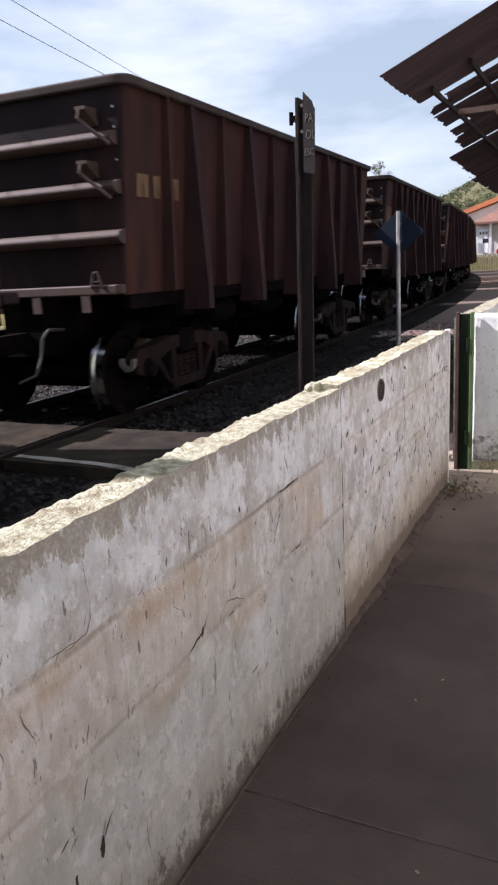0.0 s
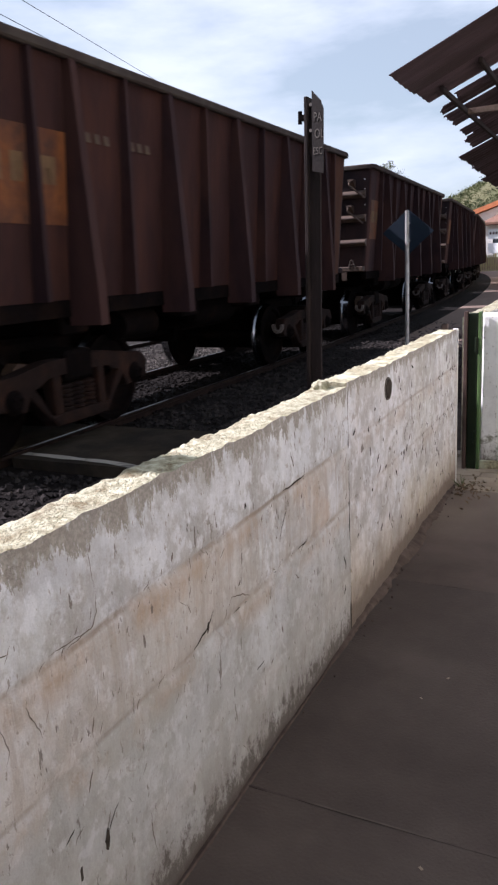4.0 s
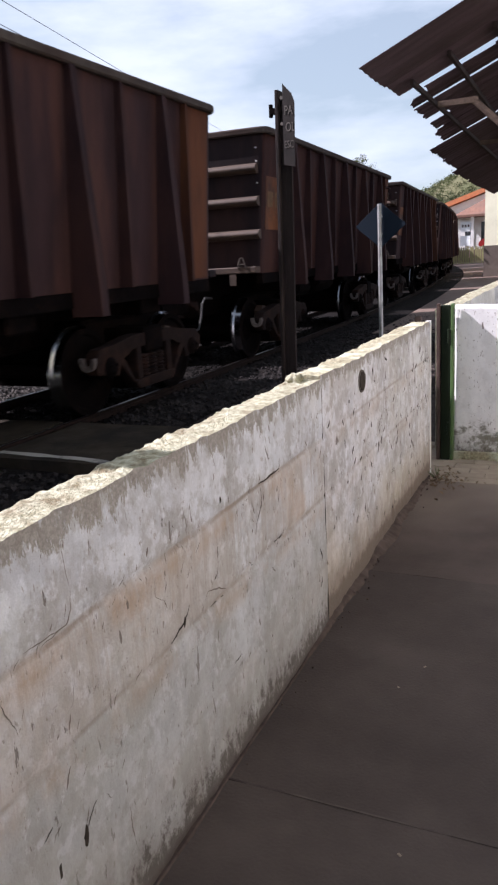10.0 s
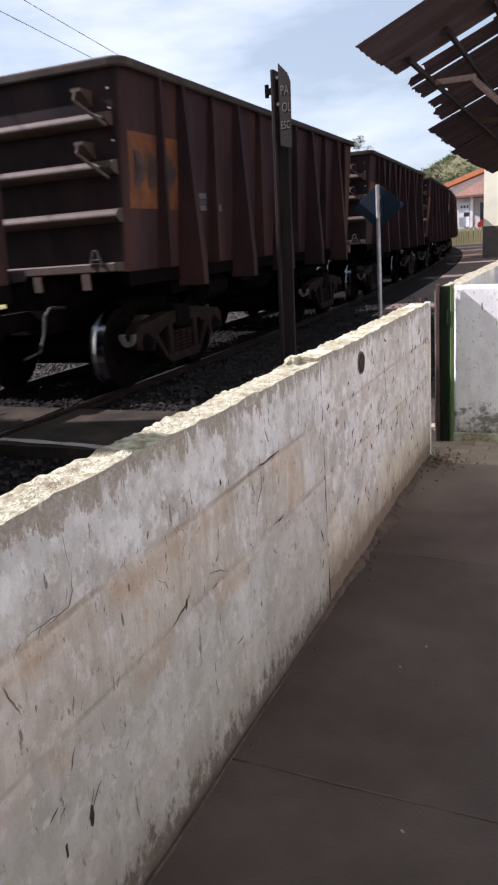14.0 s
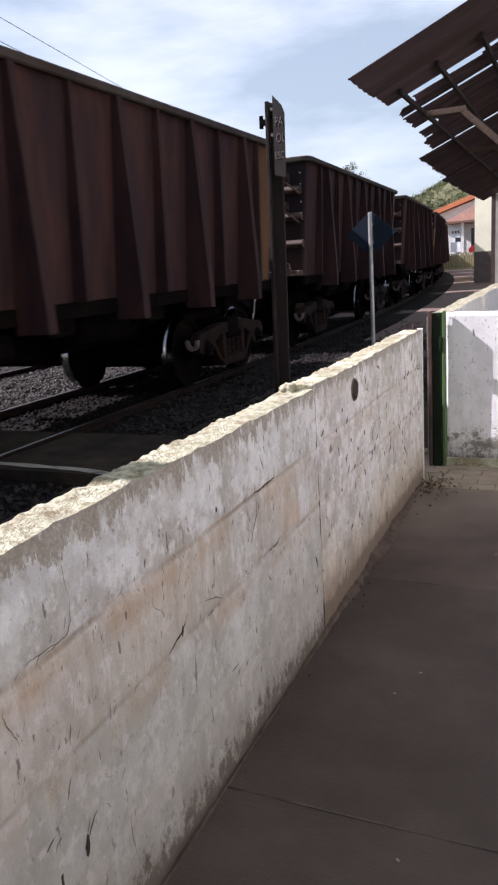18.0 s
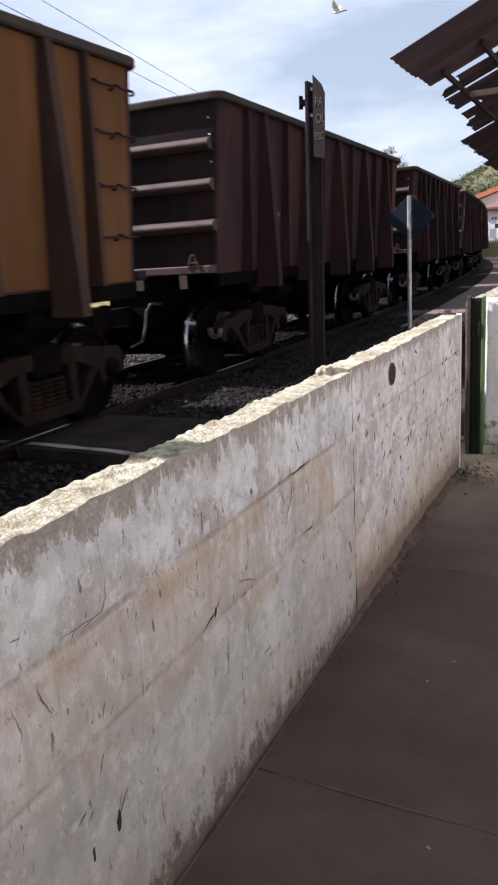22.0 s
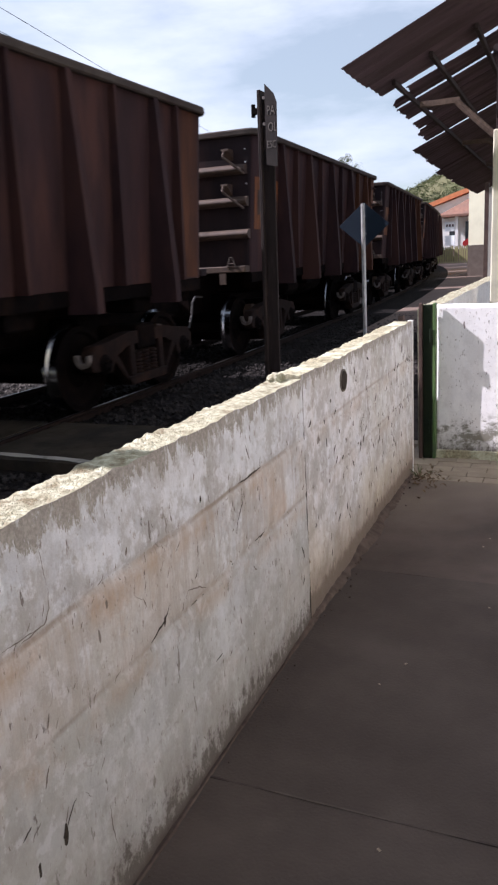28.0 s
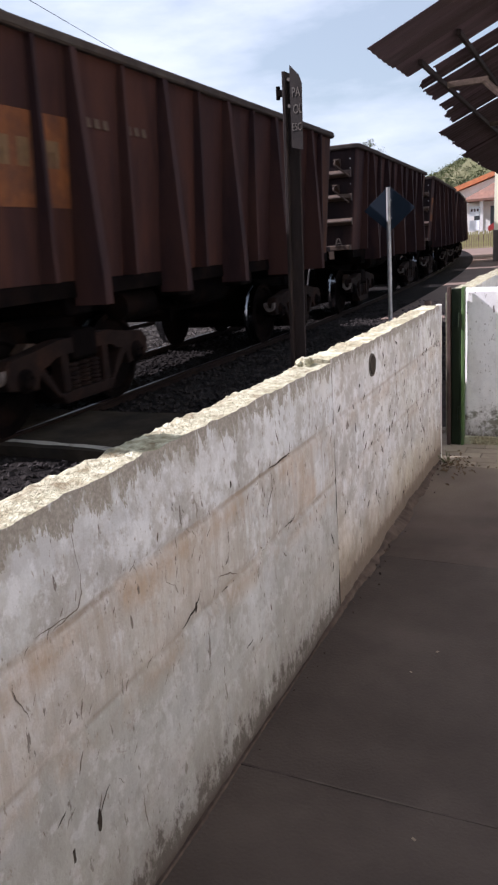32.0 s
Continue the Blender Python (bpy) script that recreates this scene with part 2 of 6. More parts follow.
# dark ballast and stones hold the train's shade, pale copies the sun beyond
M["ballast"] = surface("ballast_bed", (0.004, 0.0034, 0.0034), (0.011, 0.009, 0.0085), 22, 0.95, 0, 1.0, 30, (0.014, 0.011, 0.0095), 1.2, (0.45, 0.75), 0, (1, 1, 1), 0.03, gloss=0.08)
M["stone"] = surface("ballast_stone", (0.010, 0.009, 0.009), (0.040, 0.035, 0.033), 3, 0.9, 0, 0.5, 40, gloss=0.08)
M["stone_oily_shaded"] = surface("shaded_oily_stone", (0.004, 0.0035, 0.0035), (0.014, 0.012, 0.011), 3, 0.9, 0, 0.5, 40, gloss=0.06)
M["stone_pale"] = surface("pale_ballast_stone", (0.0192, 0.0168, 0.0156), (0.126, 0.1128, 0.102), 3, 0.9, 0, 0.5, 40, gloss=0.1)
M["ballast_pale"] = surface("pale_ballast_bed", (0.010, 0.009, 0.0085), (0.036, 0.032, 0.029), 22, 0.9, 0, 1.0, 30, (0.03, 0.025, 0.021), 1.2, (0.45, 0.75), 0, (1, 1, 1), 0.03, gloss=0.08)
M["sleeper"] = surface("old_sleeper", (0.024, 0.018, 0.015), (0.050, 0.039, 0.032), 6, 0.9, 0, 0.5, 50, None, 2, (0.5, 0.7), 1.0, (0.5, 4, 4), gloss=0.08)
M["ground"] = surface("earth_and_grass", (0.1196, 0.082, 0.05625), (0.1564, 0.1107, 0.075), 0.5, 0.95, 0, 0.4, 12, (0.069, 0.0697, 0.02625), 0.06, (0.45, 0.6))
M["dry_grass"] = surface("dry_yellow_grass", (0.20, 0.165, 0.065), (0.34, 0.285, 0.12), 3.0, 0.95, 0, 0.8, 30, (0.11, 0.11, 0.04), 0.6, (0.45, 0.65), 0, (1, 1, 1), 0.05, gloss=0.1)
M["path"] = surface("packed_earth", (0.09975, 0.0656, 0.05016), (0.1568, 0.1066, 0.08056), 1.2, 0.95, 0, 0.4, 25, (0.1235, 0.082, 0.0608), 0.4, (0.4, 0.7))
M["cinder"] = surface("dark_cinders", (0.022, 0.018, 0.016), (0.052, 0.043, 0.038), 9, 0.95, 0, 0.9, 40, (0.075, 0.060, 0.050), 1.6, (0.5, 0.7), 0, (1, 1, 1), 0.02, gloss=0.08)
M["green_paint"] = surface("old_green_paint", (0.055, 0.105, 0.032), (0.085, 0.15, 0.045), 8, 0.5, 0, 0.2, 50, (0.04, 0.05, 0.03), 4, (0.5, 0.75))
M["gate_green"] = surface("dark_green_paint", (0.0065, 0.011, 0.005), (0.0115, 0.019, 0.008), 8, 0.5, 0, 0.2, 50, gloss=0.2)
M["gate_steel"] = surface("brown_gate_steel", (0.05, 0.032, 0.028), (0.09, 0.06, 0.05), 10, 0.7, 0, 0.3, 50, gloss=0.2)
M["post_wood"] = surface("tarred_post", (0.00864, 0.00612, 0.00576), (0.02016, 0.0136, 0.01224), 6, 0.85, 0, 0.6, 30, (0.036, 0.02448, 0.02088), 3, (0.55, 0.8), 0, (4, 4, 0.5), gloss=0.2)
M["plate_dark"] = surface("sign_plate", (0.015, 0.012, 0.011), (0.028, 0.022, 0.020), 8, 0.6, 0, 0.2, 50, gloss=0.2)
M["letter"] = surface("sign_lettering", (0.08, 0.0672, 0.0576), (0.128, 0.1096, 0.0944), 20, 0.6, 0, 0.1, 50)
M["galv"] = surface("galvanised_pole", (0.264, 0.264, 0.264), (0.3696, 0.3696, 0.3608), 8, 0.5, 0.5, 0.15, 60, (0.176, 0.1584, 0.1408), 5, (0.5, 0.7))
M["sign_back"] = surface("sign_back_sheet", (0.003, 0.008, 0.01663), (0.0048, 0.0116, 0.02232), 4, 0.8, 0.0, 0.1, 40, gloss=0.2)
M["tin"] = surface("rusted_roof_sheet", (0.06336, 0.042, 0.05152), (0.1144, 0.0798, 0.09568), 2, 0.75, 0.0, 0.3, 50, (0.044, 0.02772, 0.03128), 1.1, (0.40, 0.62), 1.0, (0.3, 2.0, 1), gloss=0.2)
M["beam"] = surface("sooty_beam", (0.0224, 0.0161, 0.0168), (0.0385, 0.028, 0.028), 5, 0.85, 0, 0.4, 40, gloss=0.2)
M["timber"] = surface("grey_timber", (0.068, 0.048, 0.0384), (0.12, 0.0864, 0.068), 5, 0.85, 0, 0.5, 40, (0.08, 0.056, 0.04), 2, (0.5, 0.75), 1.0, (5, 1, 5), gloss=0.2)
M["cream"] = surface("cream_plaster", (0.80, 0.76, 0.56), (0.88, 0.84, 0.63), 2, 0.9, 0, 0.2, 40, (0.66, 0.62, 0.45), 1.0, (0.5, 0.75))
# darker copy of the cream, with the column's shade in its colour
M["column"] = surface("shaded_cream_plaster", (0.46, 0.44, 0.34), (0.58, 0.56, 0.43), 4, 0.9, 0, 0.3, 40, (0.36, 0.34, 0.28), 2.0, (0.48, 0.68))
M["dado"] = surface("brown_dado", (0.10, 0.075, 0.06), (0.14, 0.11, 0.09), 3, 0.85, 0, 0.2, 40)
M["white_plaster"] = surface("white_plaster", (0.66, 0.65, 0.63), (0.76, 0.75, 0.73), 1.5, 0.9, 0, 0.15, 30, (0.55, 0.53, 0.5), 0.6, (0.5, 0.75))
M["roof_tile"] = surface("clay_roof_tile", (0.46, 0.15, 0.06), (0.62, 0.23, 0.09), 3, 0.85, 0, 0.4, 8, (0.35, 0.13, 0.07), 0.5, (0.45, 0.7))
M["old_tile"] = surface("weathered_roof_tile", (0.15, 0.076, 0.052), (0.25, 0.125, 0.085), 3, 0.85, 0, 0.4, 8, (0.14, 0.085, 0.065), 0.5, (0.45, 0.7))
M["window_dark"] = surface("dark_glass", (0.03, 0.035, 0.04), (0.05, 0.055, 0.06), 3, 0.15, 0, 0.0)
M["poster"] = surface("pale_poster", (0.62, 0.66, 0.68), (0.7, 0.73, 0.75), 3, 0.5, 0, 0.0)
M["car_red"] = surface("red_car_paint", (0.24, 0.022, 0.02), (0.30, 0.03, 0.025), 3, 0.25, 0, 0.0)
M["picket"] = surface("yellow_green_picket", (0.2232, 0.2088, 0.084), (0.2976, 0.2726, 0.12), 4, 0.8, 0, 0.2, 30, (0.186, 0.1566, 0.09), 2, (0.5, 0.7), 1.0)
M["hill"] = surface("grassy_hill", (0.0391, 0.0506, 0.0154), (0.0828, 0.0935, 0.0308), 0.12, 0.95, 0, 0.6, 1.0, (0.08625, 0.0792, 0.0352), 0.03, (0.45, 0.65), 0, (1, 1, 1), 0.5)
M["leaf"] = surface("leaves", (0.0374, 0.0496, 0.0128), (0.0884, 0.1023, 0.0288), 0.15, 0.8, 0, 0.0)
M["dry_leaf"] = surface("dry_leaf", (0.07, 0.045, 0.025), (0.17, 0.115, 0.065), 30, 0.9, 0, 0.0)
M["bark"] = surface("bark", (0.07, 0.05, 0.038), (0.12, 0.09, 0.07), 6, 0.9, 0, 0.5)
M["cable"] = surface("black_cable", (0.02, 0.02, 0.02), (0.03, 0.03, 0.03), 5, 0.6, 0, 0.0)
M["hose"] = surface("black_hose", (0.02, 0.02, 0.02), (0.04, 0.035, 0.035), 5, 0.6, 0, 0.0)
M["pole"] = surface("concrete_pole", (0.3, 0.29, 0.27), (0.4, 0.39, 0.36), 4, 0.9, 0, 0.3)
M["clay"] = surface("clay_pipe", (0.09, 0.075, 0.065), (0.14, 0.12, 0.1), 10, 0.9, 0, 0.3)
M["plume"] = surface("pale_plumage", (0.7, 0.7, 0.71), (0.82, 0.82, 0.82), 9, 0.8, 0, 0.0)
M["bird"] = surface("dark_feathers", (0.03, 0.03, 0.032), (0.05, 0.05, 0.05), 5, 0.8, 0, 0.0)


def limewash(name="limewashed_render", courses=((0.29, 0.25), (0.594, 0.65), (0.849, 0.85)), crown=True, base=(0.61, 0.63, 0.685), dirt=1.0, chip=0.665, foot=None):
    """White paint on rough render: yellowed patches, peeled chips, grime towards its own stains."""
    m = bpy.data.materials.new(name)
    m.use_nodes = True
    nt = m.node_tree
    bs = nt.nodes["Principled BSDF"]
    bs.inputs["Roughness"].default_value = 0.9
    co = nt.nodes.new("ShaderNodeTexCoord")

    def noisy(scale, detail, rough, stretch=(1, 1, 1), shift=0.0):
        mp = nt.nodes.new("ShaderNodeMapping")
        mp.inputs["Scale"].default_value = stretch
        mp.inputs["Location"].default_value = (shift, shift * 1.7, shift * 0.6)
        nt.links.new(co.outputs["Object"], mp.inputs["Vector"])
        n = nt.nodes.new("ShaderNodeTexNoise")
        n.inputs["Scale"].default_value, n.inputs["Detail"].default_value, n.inputs["Roughness"].default_value = scale, detail, rough
        nt.links.new(mp.outputs["Vector"], n.inputs["Vector"])
        return n.outputs["Fac"]

    def ramp(fac, lo, hi):
        r = nt.nodes.new("ShaderNodeMapRange")
        r.inputs["From Min"].default_value, r.inputs["From Max"].default_value = lo, hi
        nt.links.new(fac, r.inputs["Value"])
        return r.outputs["Result"]

    def over(col, fac, rgb):
        mx = nt.nodes.new("ShaderNodeMix")
        mx.data_type = "RGBA"
        mx.inputs["B"].default_value = (*rgb, 1)
        if isinstance(col, tuple):
            mx.inputs["A"].default_value = (*col, 1)
        else:
            nt.links.new(col, mx.inputs["A"])
        nt.links.new(fac, mx.inputs["Factor"])
        return mx.outputs["Result"]

    def times(a, b):
        mm = nt.nodes.new("ShaderNodeMath")
        mm.operation = "MULTIPLY"
        for k, v in enumerate((a, b)):
            if isinstance(v, float):
                mm.inputs[k].default_value = v
            else:
                nt.links.new(v, mm.inputs[k])
        return mm.outputs[0]

    sep = nt.nodes.new("ShaderNodeSeparateXYZ")
    nt.links.new(co.outputs["Object"], sep.inputs[0])

    def maths(op, a, b=None):
        mm = nt.nodes.new("ShaderNodeMath")
        mm.operation = op
        for k, v in enumerate((a, b)):
            if v is None:
                continue
            if isinstance(v, (int, float)):
                mm.inputs[k].default_value = v
            else:
                nt.links.new(v, mm.inputs[k])
        return mm.outputs[0]

    wob = noisy(3.0, 4, 0.6, (1, 1, 1), 13)
    height = maths("ADD", sep.outputs["Z"], maths("MULTIPLY", maths("SUBTRACT", wob, 0.5), 0.022))
    col = over(base, ramp(noisy(1.3, 6, 0.65), 0.42, 0.68), tuple(0.86 * v for v in base))
    if crown:
        # cloudy grime and brushed-over bright patches
        col = over(col, times(ramp(noisy(1.9, 7, 0.72, (1, 1, 0.9), 171), 0.48, 0.58), 0.60), (0.36, 0.345, 0.335))
        col = over(col, times(ramp(noisy(2.7, 7, 0.74, (1, 1, 0.8), 181), 0.47, 0.58), 0.70), (0.71, 0.725, 0.79))
    # mottling of the thin wash, hand-sized and finger-sized
    col = over(col, times(ramp(noisy(0.7, 4, 0.6, (1, 1, 1), 121), 0.46, 0.62), 0.45 * dirt), (0.53, 0.54, 0.48))
    col = over(col, times(ramp(noisy(3.1, 6, 0.75, (1, 1, 1), 91), 0.50, 0.58), 0.50 * dirt), (0.42, 0.425, 0.46))
    col = over(col, times(ramp(noisy(6, 6, 0.7, (1, 1, 0.8), 61), 0.50, 0.56), 0.55 * dirt), (0.35, 0.335, 0.325))
    col = over(col, times(ramp(noisy(14, 6, 0.72, (1, 1, 0.75), 71), 0.53, 0.60), 0.40 * dirt), (0.31, 0.285, 0.27))
    col = over(col, times(ramp(noisy(48, 5, 0.75, (1, 1, 0.5), 81), 0.53, 0.60), 0.09 * dirt), (0.28, 0.255, 0.24))
    col = over(col, times(ramp(noisy(17, 5, 0.68, (1, 1, 0.8), 101), 0.54, 0.62), 0.65 * dirt), (0.735, 0.75, 0.815))
    col = over(col, times(ramp(noisy(1.5, 6, 0.65, (1, 1, 1), 3), 0.52, 0.66), 0.28 * min(1.0, dirt + 0.2)), (0.52, 0.45, 0.385))
    if foot is None and crown:
        # middle course yellowed and finely streaked, with orange blotches; the lowest course greyer
        band = ramp(maths("ABSOLUTE", maths("SUBTRACT", height, 0.722)), 0.135, 0.118)
        col = over(col, times(times(band, 0.55), ramp(noisy(2.3, 5, 0.7, (1, 1, 1), 141), 0.34, 0.56)), (0.49, 0.435, 0.39))
        col = over(col, times(times(band, 0.45), ramp(noisy(26, 5, 0.7, (1, 1, 0.06), 145), 0.50, 0.62)), (0.36, 0.30, 0.255))
        col = over(col, times(times(band, 0.45), ramp(noisy(3.4, 6, 0.7, (1, 1, 0.8), 151), 0.55, 0.66)), (0.47, 0.345, 0.25))
        # grime and the shade low on the wall, both in this grey
        lowest = ramp(height, 0.61, 0.585)
        col = over(col, times(lowest, 0.20), (0.30, 0.31, 0.285))
    # run-off streaks down the face
    col = over(col, times(ramp(noisy(11, 5, 0.65, (1, 1, 0.12), 5), 0.52, 0.74), 0.25 * dirt), (0.42, 0.375, 0.34))
    # dirt gathered along the course joints, ragged and broken
    for z0, k in courses:
        line = ramp(maths("ABSOLUTE", maths("SUBTRACT", height, z0 - 0.002)), 0.011, 0.003)
        col = over(col, times(times(line, k), ramp(noisy(2.6, 6, 0.78, (1, 1, 1), 31), 0.38, 0.58)), (0.27, 0.22, 0.185))
        below = ramp(maths("ABSOLUTE", maths("SUBTRACT", height, z0 - 0.04)), 0.065, 0.0)
        col = over(col, times(times(below, 0.8 * k), ramp(noisy(3.6, 6, 0.75, (1, 1, 0.5), 41), 0.44, 0.58)), (0.42, 0.30, 0.205))
    # peeled flakes and tall narrow chips
    chips = ramp(noisy(36, 4, 0.62, (1, 0.5, 0.45) if foot else (1, 1, 0.28), 8), chip, chip + 0.02)
    specks = ramp(noisy(75, 3, 0.6, (1, 0.5, 0.5) if foot else (1, 1, 0.4), 18), 0.655, 0.685)
    bare = ramp(noisy(15, 5, 0.68, (1, 1, 0.8), 11), 0.645, 0.665)
    col = over(col, times(bare, 0.6), (0.36, 0.32, 0.30))
    col = over(col, times(specks, 0.7), (0.24, 0.20, 0.175))
    col = over(col, times(chips, 0.85), (0.15, 0.125, 0.11))
    gouge = ramp(noisy(19, 3, 0.6, (1, 1, 0.36), 33), 0.705, 0.72)
    col = over(col, times(gouge, 0.9), (0.13, 0.105, 0.09))
    # hairline cracks in patches
    warp = nt.nodes.new("ShaderNodeVectorMath")
    warp.operation = "MULTIPLY_ADD"
    wn = nt.nodes.new("ShaderNodeTexNoise")
    wn.inputs["Scale"].default_value, wn.inputs["Detail"].default_value = 6, 4
    nt.links.new(co.outputs["Object"], wn.inputs["Vector"])
    nt.links.new(wn.outputs["Color"], warp.inputs[0])
    warp.inputs[1].default_value = (0.22, 0.22, 0.22)
    nt.links.new(co.outputs["Object"], warp.inputs[2])
    vo = nt.nodes.new("ShaderNodeTexVoronoi")
    vo.feature = "DISTANCE_TO_EDGE"
    vo.inputs["Scale"].default_value = 2.3
    nt.links.new(warp.outputs["Vector"], vo.inputs["Vector"])
    cracks = times(ramp(vo.outputs["Distance"], 0.0055, 0.002), ramp(noisy(2.6, 4, 0.65, (1, 1, 1), 51), 0.60, 0.66))
    col = over(col, times(cracks, 0.7), (0.24, 0.20, 0.17))
    # bare grey concrete under the worn crown, brown splash at the foot
    edge = maths("ADD", times(noisy(17, 6, 0.82, (1, 1, 0.30), 2), 0.34), sep.outputs["Z"])
    if crown:
        bare_top = times(ramp(edge, 1.222, 1.229), ramp(noisy(40, 5, 0.72, (1, 1, 0.5), 191), 0.66, 0.56))
        grain = over((0.235, 0.21, 0.185), ramp(noisy(90, 4, 0.7, (1, 1, 1), 195), 0.42, 0.60), (0.34, 0.31, 0.28))
        mx = nt.nodes.new("ShaderNodeMix")
        mx.data_type = "RGBA"
        nt.links.new(col, mx.inputs["A"])
        nt.links.new(grain, mx.inputs["B"])
        nt.links.new(times(bare_top, 0.9), mx.inputs["Factor"])
        col = mx.outputs["Result"]
    if foot:
        # ochre foot of the far length: brown stain and warm bounced light
        low_tone = maths("SUBTRACT", sep.outputs["Z"], times(noisy(2.2, 5, 0.6, (1, 1, 0.7), 16), 0.9))
        col = over(col, times(ramp(low_tone, 0.05, -0.35), 0.65), foot)
    elif crown:
        # rain splash and the weaker light low down, greyish, over the two lower courses
        low_tone = maths("SUBTRACT", sep.outputs["Z"], times(noisy(2.6, 6, 0.68, (1, 1, 0.7), 16), 1.1))
        col = over(col, times(ramp(low_tone, 0.22, -0.35), 0.45), (0.36, 0.35, 0.33))
    low = maths("SUBTRACT", sep.outputs["Z"], times(noisy(6, 6, 0.7, (1, 1, 0.7), 6), 0.62))
    col = over(col, times(ramp(low, -0.06, -0.34), 0.80), (0.23, 0.205, 0.185))
    low = maths("SUBTRACT", sep.outputs["Z"], times(noisy(24, 6, 0.8, (1, 1, 0.6), 26), 0.56))
    col = over(col, times(ramp(low, -0.165, -0.235), 0.92), (0.105, 0.088, 0.078))
    if crown:
        # mud splashed up from the floor, ragged, thicker on the far length
        mud = maths("SUBTRACT", sep.outputs["Z"], times(noisy(10, 6, 0.75, (1, 1, 0.55), 36), 0.21 if foot else 0.055))
        col = over(col, times(ramp(mud, 0.02 if foot else 0.0, -0.022), 0.93), (0.082, 0.064, 0.055))
        if foot:
            mud = maths("SUBTRACT", sep.outputs["Z"], times(noisy(5, 6, 0.75, (1, 1, 0.55), 46), 0.55))
            col = over(col, times(ramp(mud, 0.02, -0.14), 0.5), (0.24, 0.185, 0.145))
    if not crown:
        moss = times(ramp(noisy(5, 6, 0.7, (1, 1, 1.6), 111), 0.47, 0.56), ramp(maths("ABSOLUTE", maths("SUBTRACT", height, 0.20)), 0.17, 0.08))
        col = over(col, times(moss, 0.85), (0.13, 0.12, 0.08))
    nt.links.new(col, bs.inputs["Base Color"])
    h1, h2 = noisy(45, 6, 0.7), noisy(9, 4, 0.6, (1, 1, 0.5), 4)
    add = nt.nodes.new("ShaderNodeMath")
    add.operation = "ADD"
    nt.links.new(h1, add.inputs[0])
    nt.links.new(h2, add.inputs[1])
    sub = nt.nodes.new("ShaderNodeMath")
    sub.operation = "SUBTRACT"
    nt.links.new(add.outputs[0], sub.inputs[0])
    nt.links.new(maths("ADD", chips, maths("ADD", cracks, times(bare, 0.4))), sub.inputs[1])
    bp = nt.nodes.new("ShaderNodeBump")
    bp.inputs["Strength"].default_value, bp.inputs["Distance"].default_value = 0.65, 0.0015 + 0.0035 * min(1.0, dirt)
    nt.links.new(sub.outputs[0], bp.inputs["Height"])
    nt.links.new(bp.outputs["Normal"], bs.inputs["Normal"])
    return m


M["limewash"] = limewash()
# whiter base and ochre foot also hold light bounced near the gate
M["limewash_far"] = limewash("limewashed_render_far", ((0.853, 0.5), (0.59, 0.35)), base=(0.74, 0.73, 0.78), chip=0.655, foot=(0.50, 0.42, 0.31))
M["limewash_clean"] = limewash("limewashed_render_clean", (), False, (0.84, 0.83, 0.83), 0.25, 0.69)
M["cap"] = surface("weathered_cap", (0.2125, 0.1892, 0.1092), (0.527, 0.516, 0.3822), 42, 0.95, 0, 1.0, 120, (0.1785, 0.1419, 0.0798), 13, (0.50, 0.66), 0, (1, 1, 1), 0.016)
M["joint"] = surface("dark_mortar", (0.030, 0.025, 0.021), (0.060, 0.050, 0.042), 20, 0.95, 0, 0.6, 60, gloss=0.1)
M["chip"] = surface("old_grey_render", (0.10, 0.083, 0.072), (0.22, 0.185, 0.165), 30, 0.95, 0, 0.4, 60, gloss=0.1)
M["mortar"] = surface("worn_joint_filling", (0.066, 0.053, 0.047), (0.108, 0.088, 0.078), 9, 0.9, 0, 0.4, 80, (0.048, 0.038, 0.034), 3, (0.45, 0.6), gloss=0.1)
M["crumb"] = surface("dirt_crumbs", (0.0575, 0.0425, 0.03625), (0.11, 0.08375, 0.07125), 12, 0.95, 0, 0.3, gloss=0.1)
M["cap_tan"] = surface("weathered_tan_cap", (0.162, 0.135, 0.081), (0.396, 0.37, 0.243), 55, 0.95, 0, 1.0, 90, (0.54, 0.56, 0.423), 5, (0.48, 0.66), 0, (1, 1, 1), 0.012)

# ---- mesh helpers ----


def box(bm, x0, x1, y0, y1, z0, z1, m=None):
    vs = [bm.verts.new((x, y, z)) for z in (z0, z1) for y in (y0, y1) for x in (x0, x1)]
    for q in ((0, 2, 3, 1), (4, 5, 7, 6), (0, 1, 5, 4), (2, 6, 7, 3), (0, 4, 6, 2), (1, 3, 7, 5)):
        bm.faces.new([vs[i] for i in q])
    if m is not None:
        bmesh.ops.transform(bm, matrix=m, verts=vs)
    return vs


def rod(bm, a, b, r, n=10, r2=None):
    """A closed cylinder or cone from a to b."""
    a, b = Vector(a), Vector(b)
    q = (b - a).to_track_quat("Z", "Y")
    rings = []
    for p, rr in ((a, r), (b, r if r2 is None else r2)):
        rings.append([bm.verts.new(p + q @ Vector((rr * math.cos(2 * math.pi * k / n), rr * math.sin(2 * math.pi * k / n), 0))) for k in range(n)])
    for k in range(n):
        bm.faces.new((rings[0][k], rings[0][(k + 1) % n], rings[1][(k + 1) % n], rings[1][k]))
    bm.faces.new(rings[0][::-1])
    bm.faces.new(rings[1])


def tube(bm, pts, r, n=8):
    for a, b in zip(pts, pts[1:]):
        rod(bm, a, b, r, n)


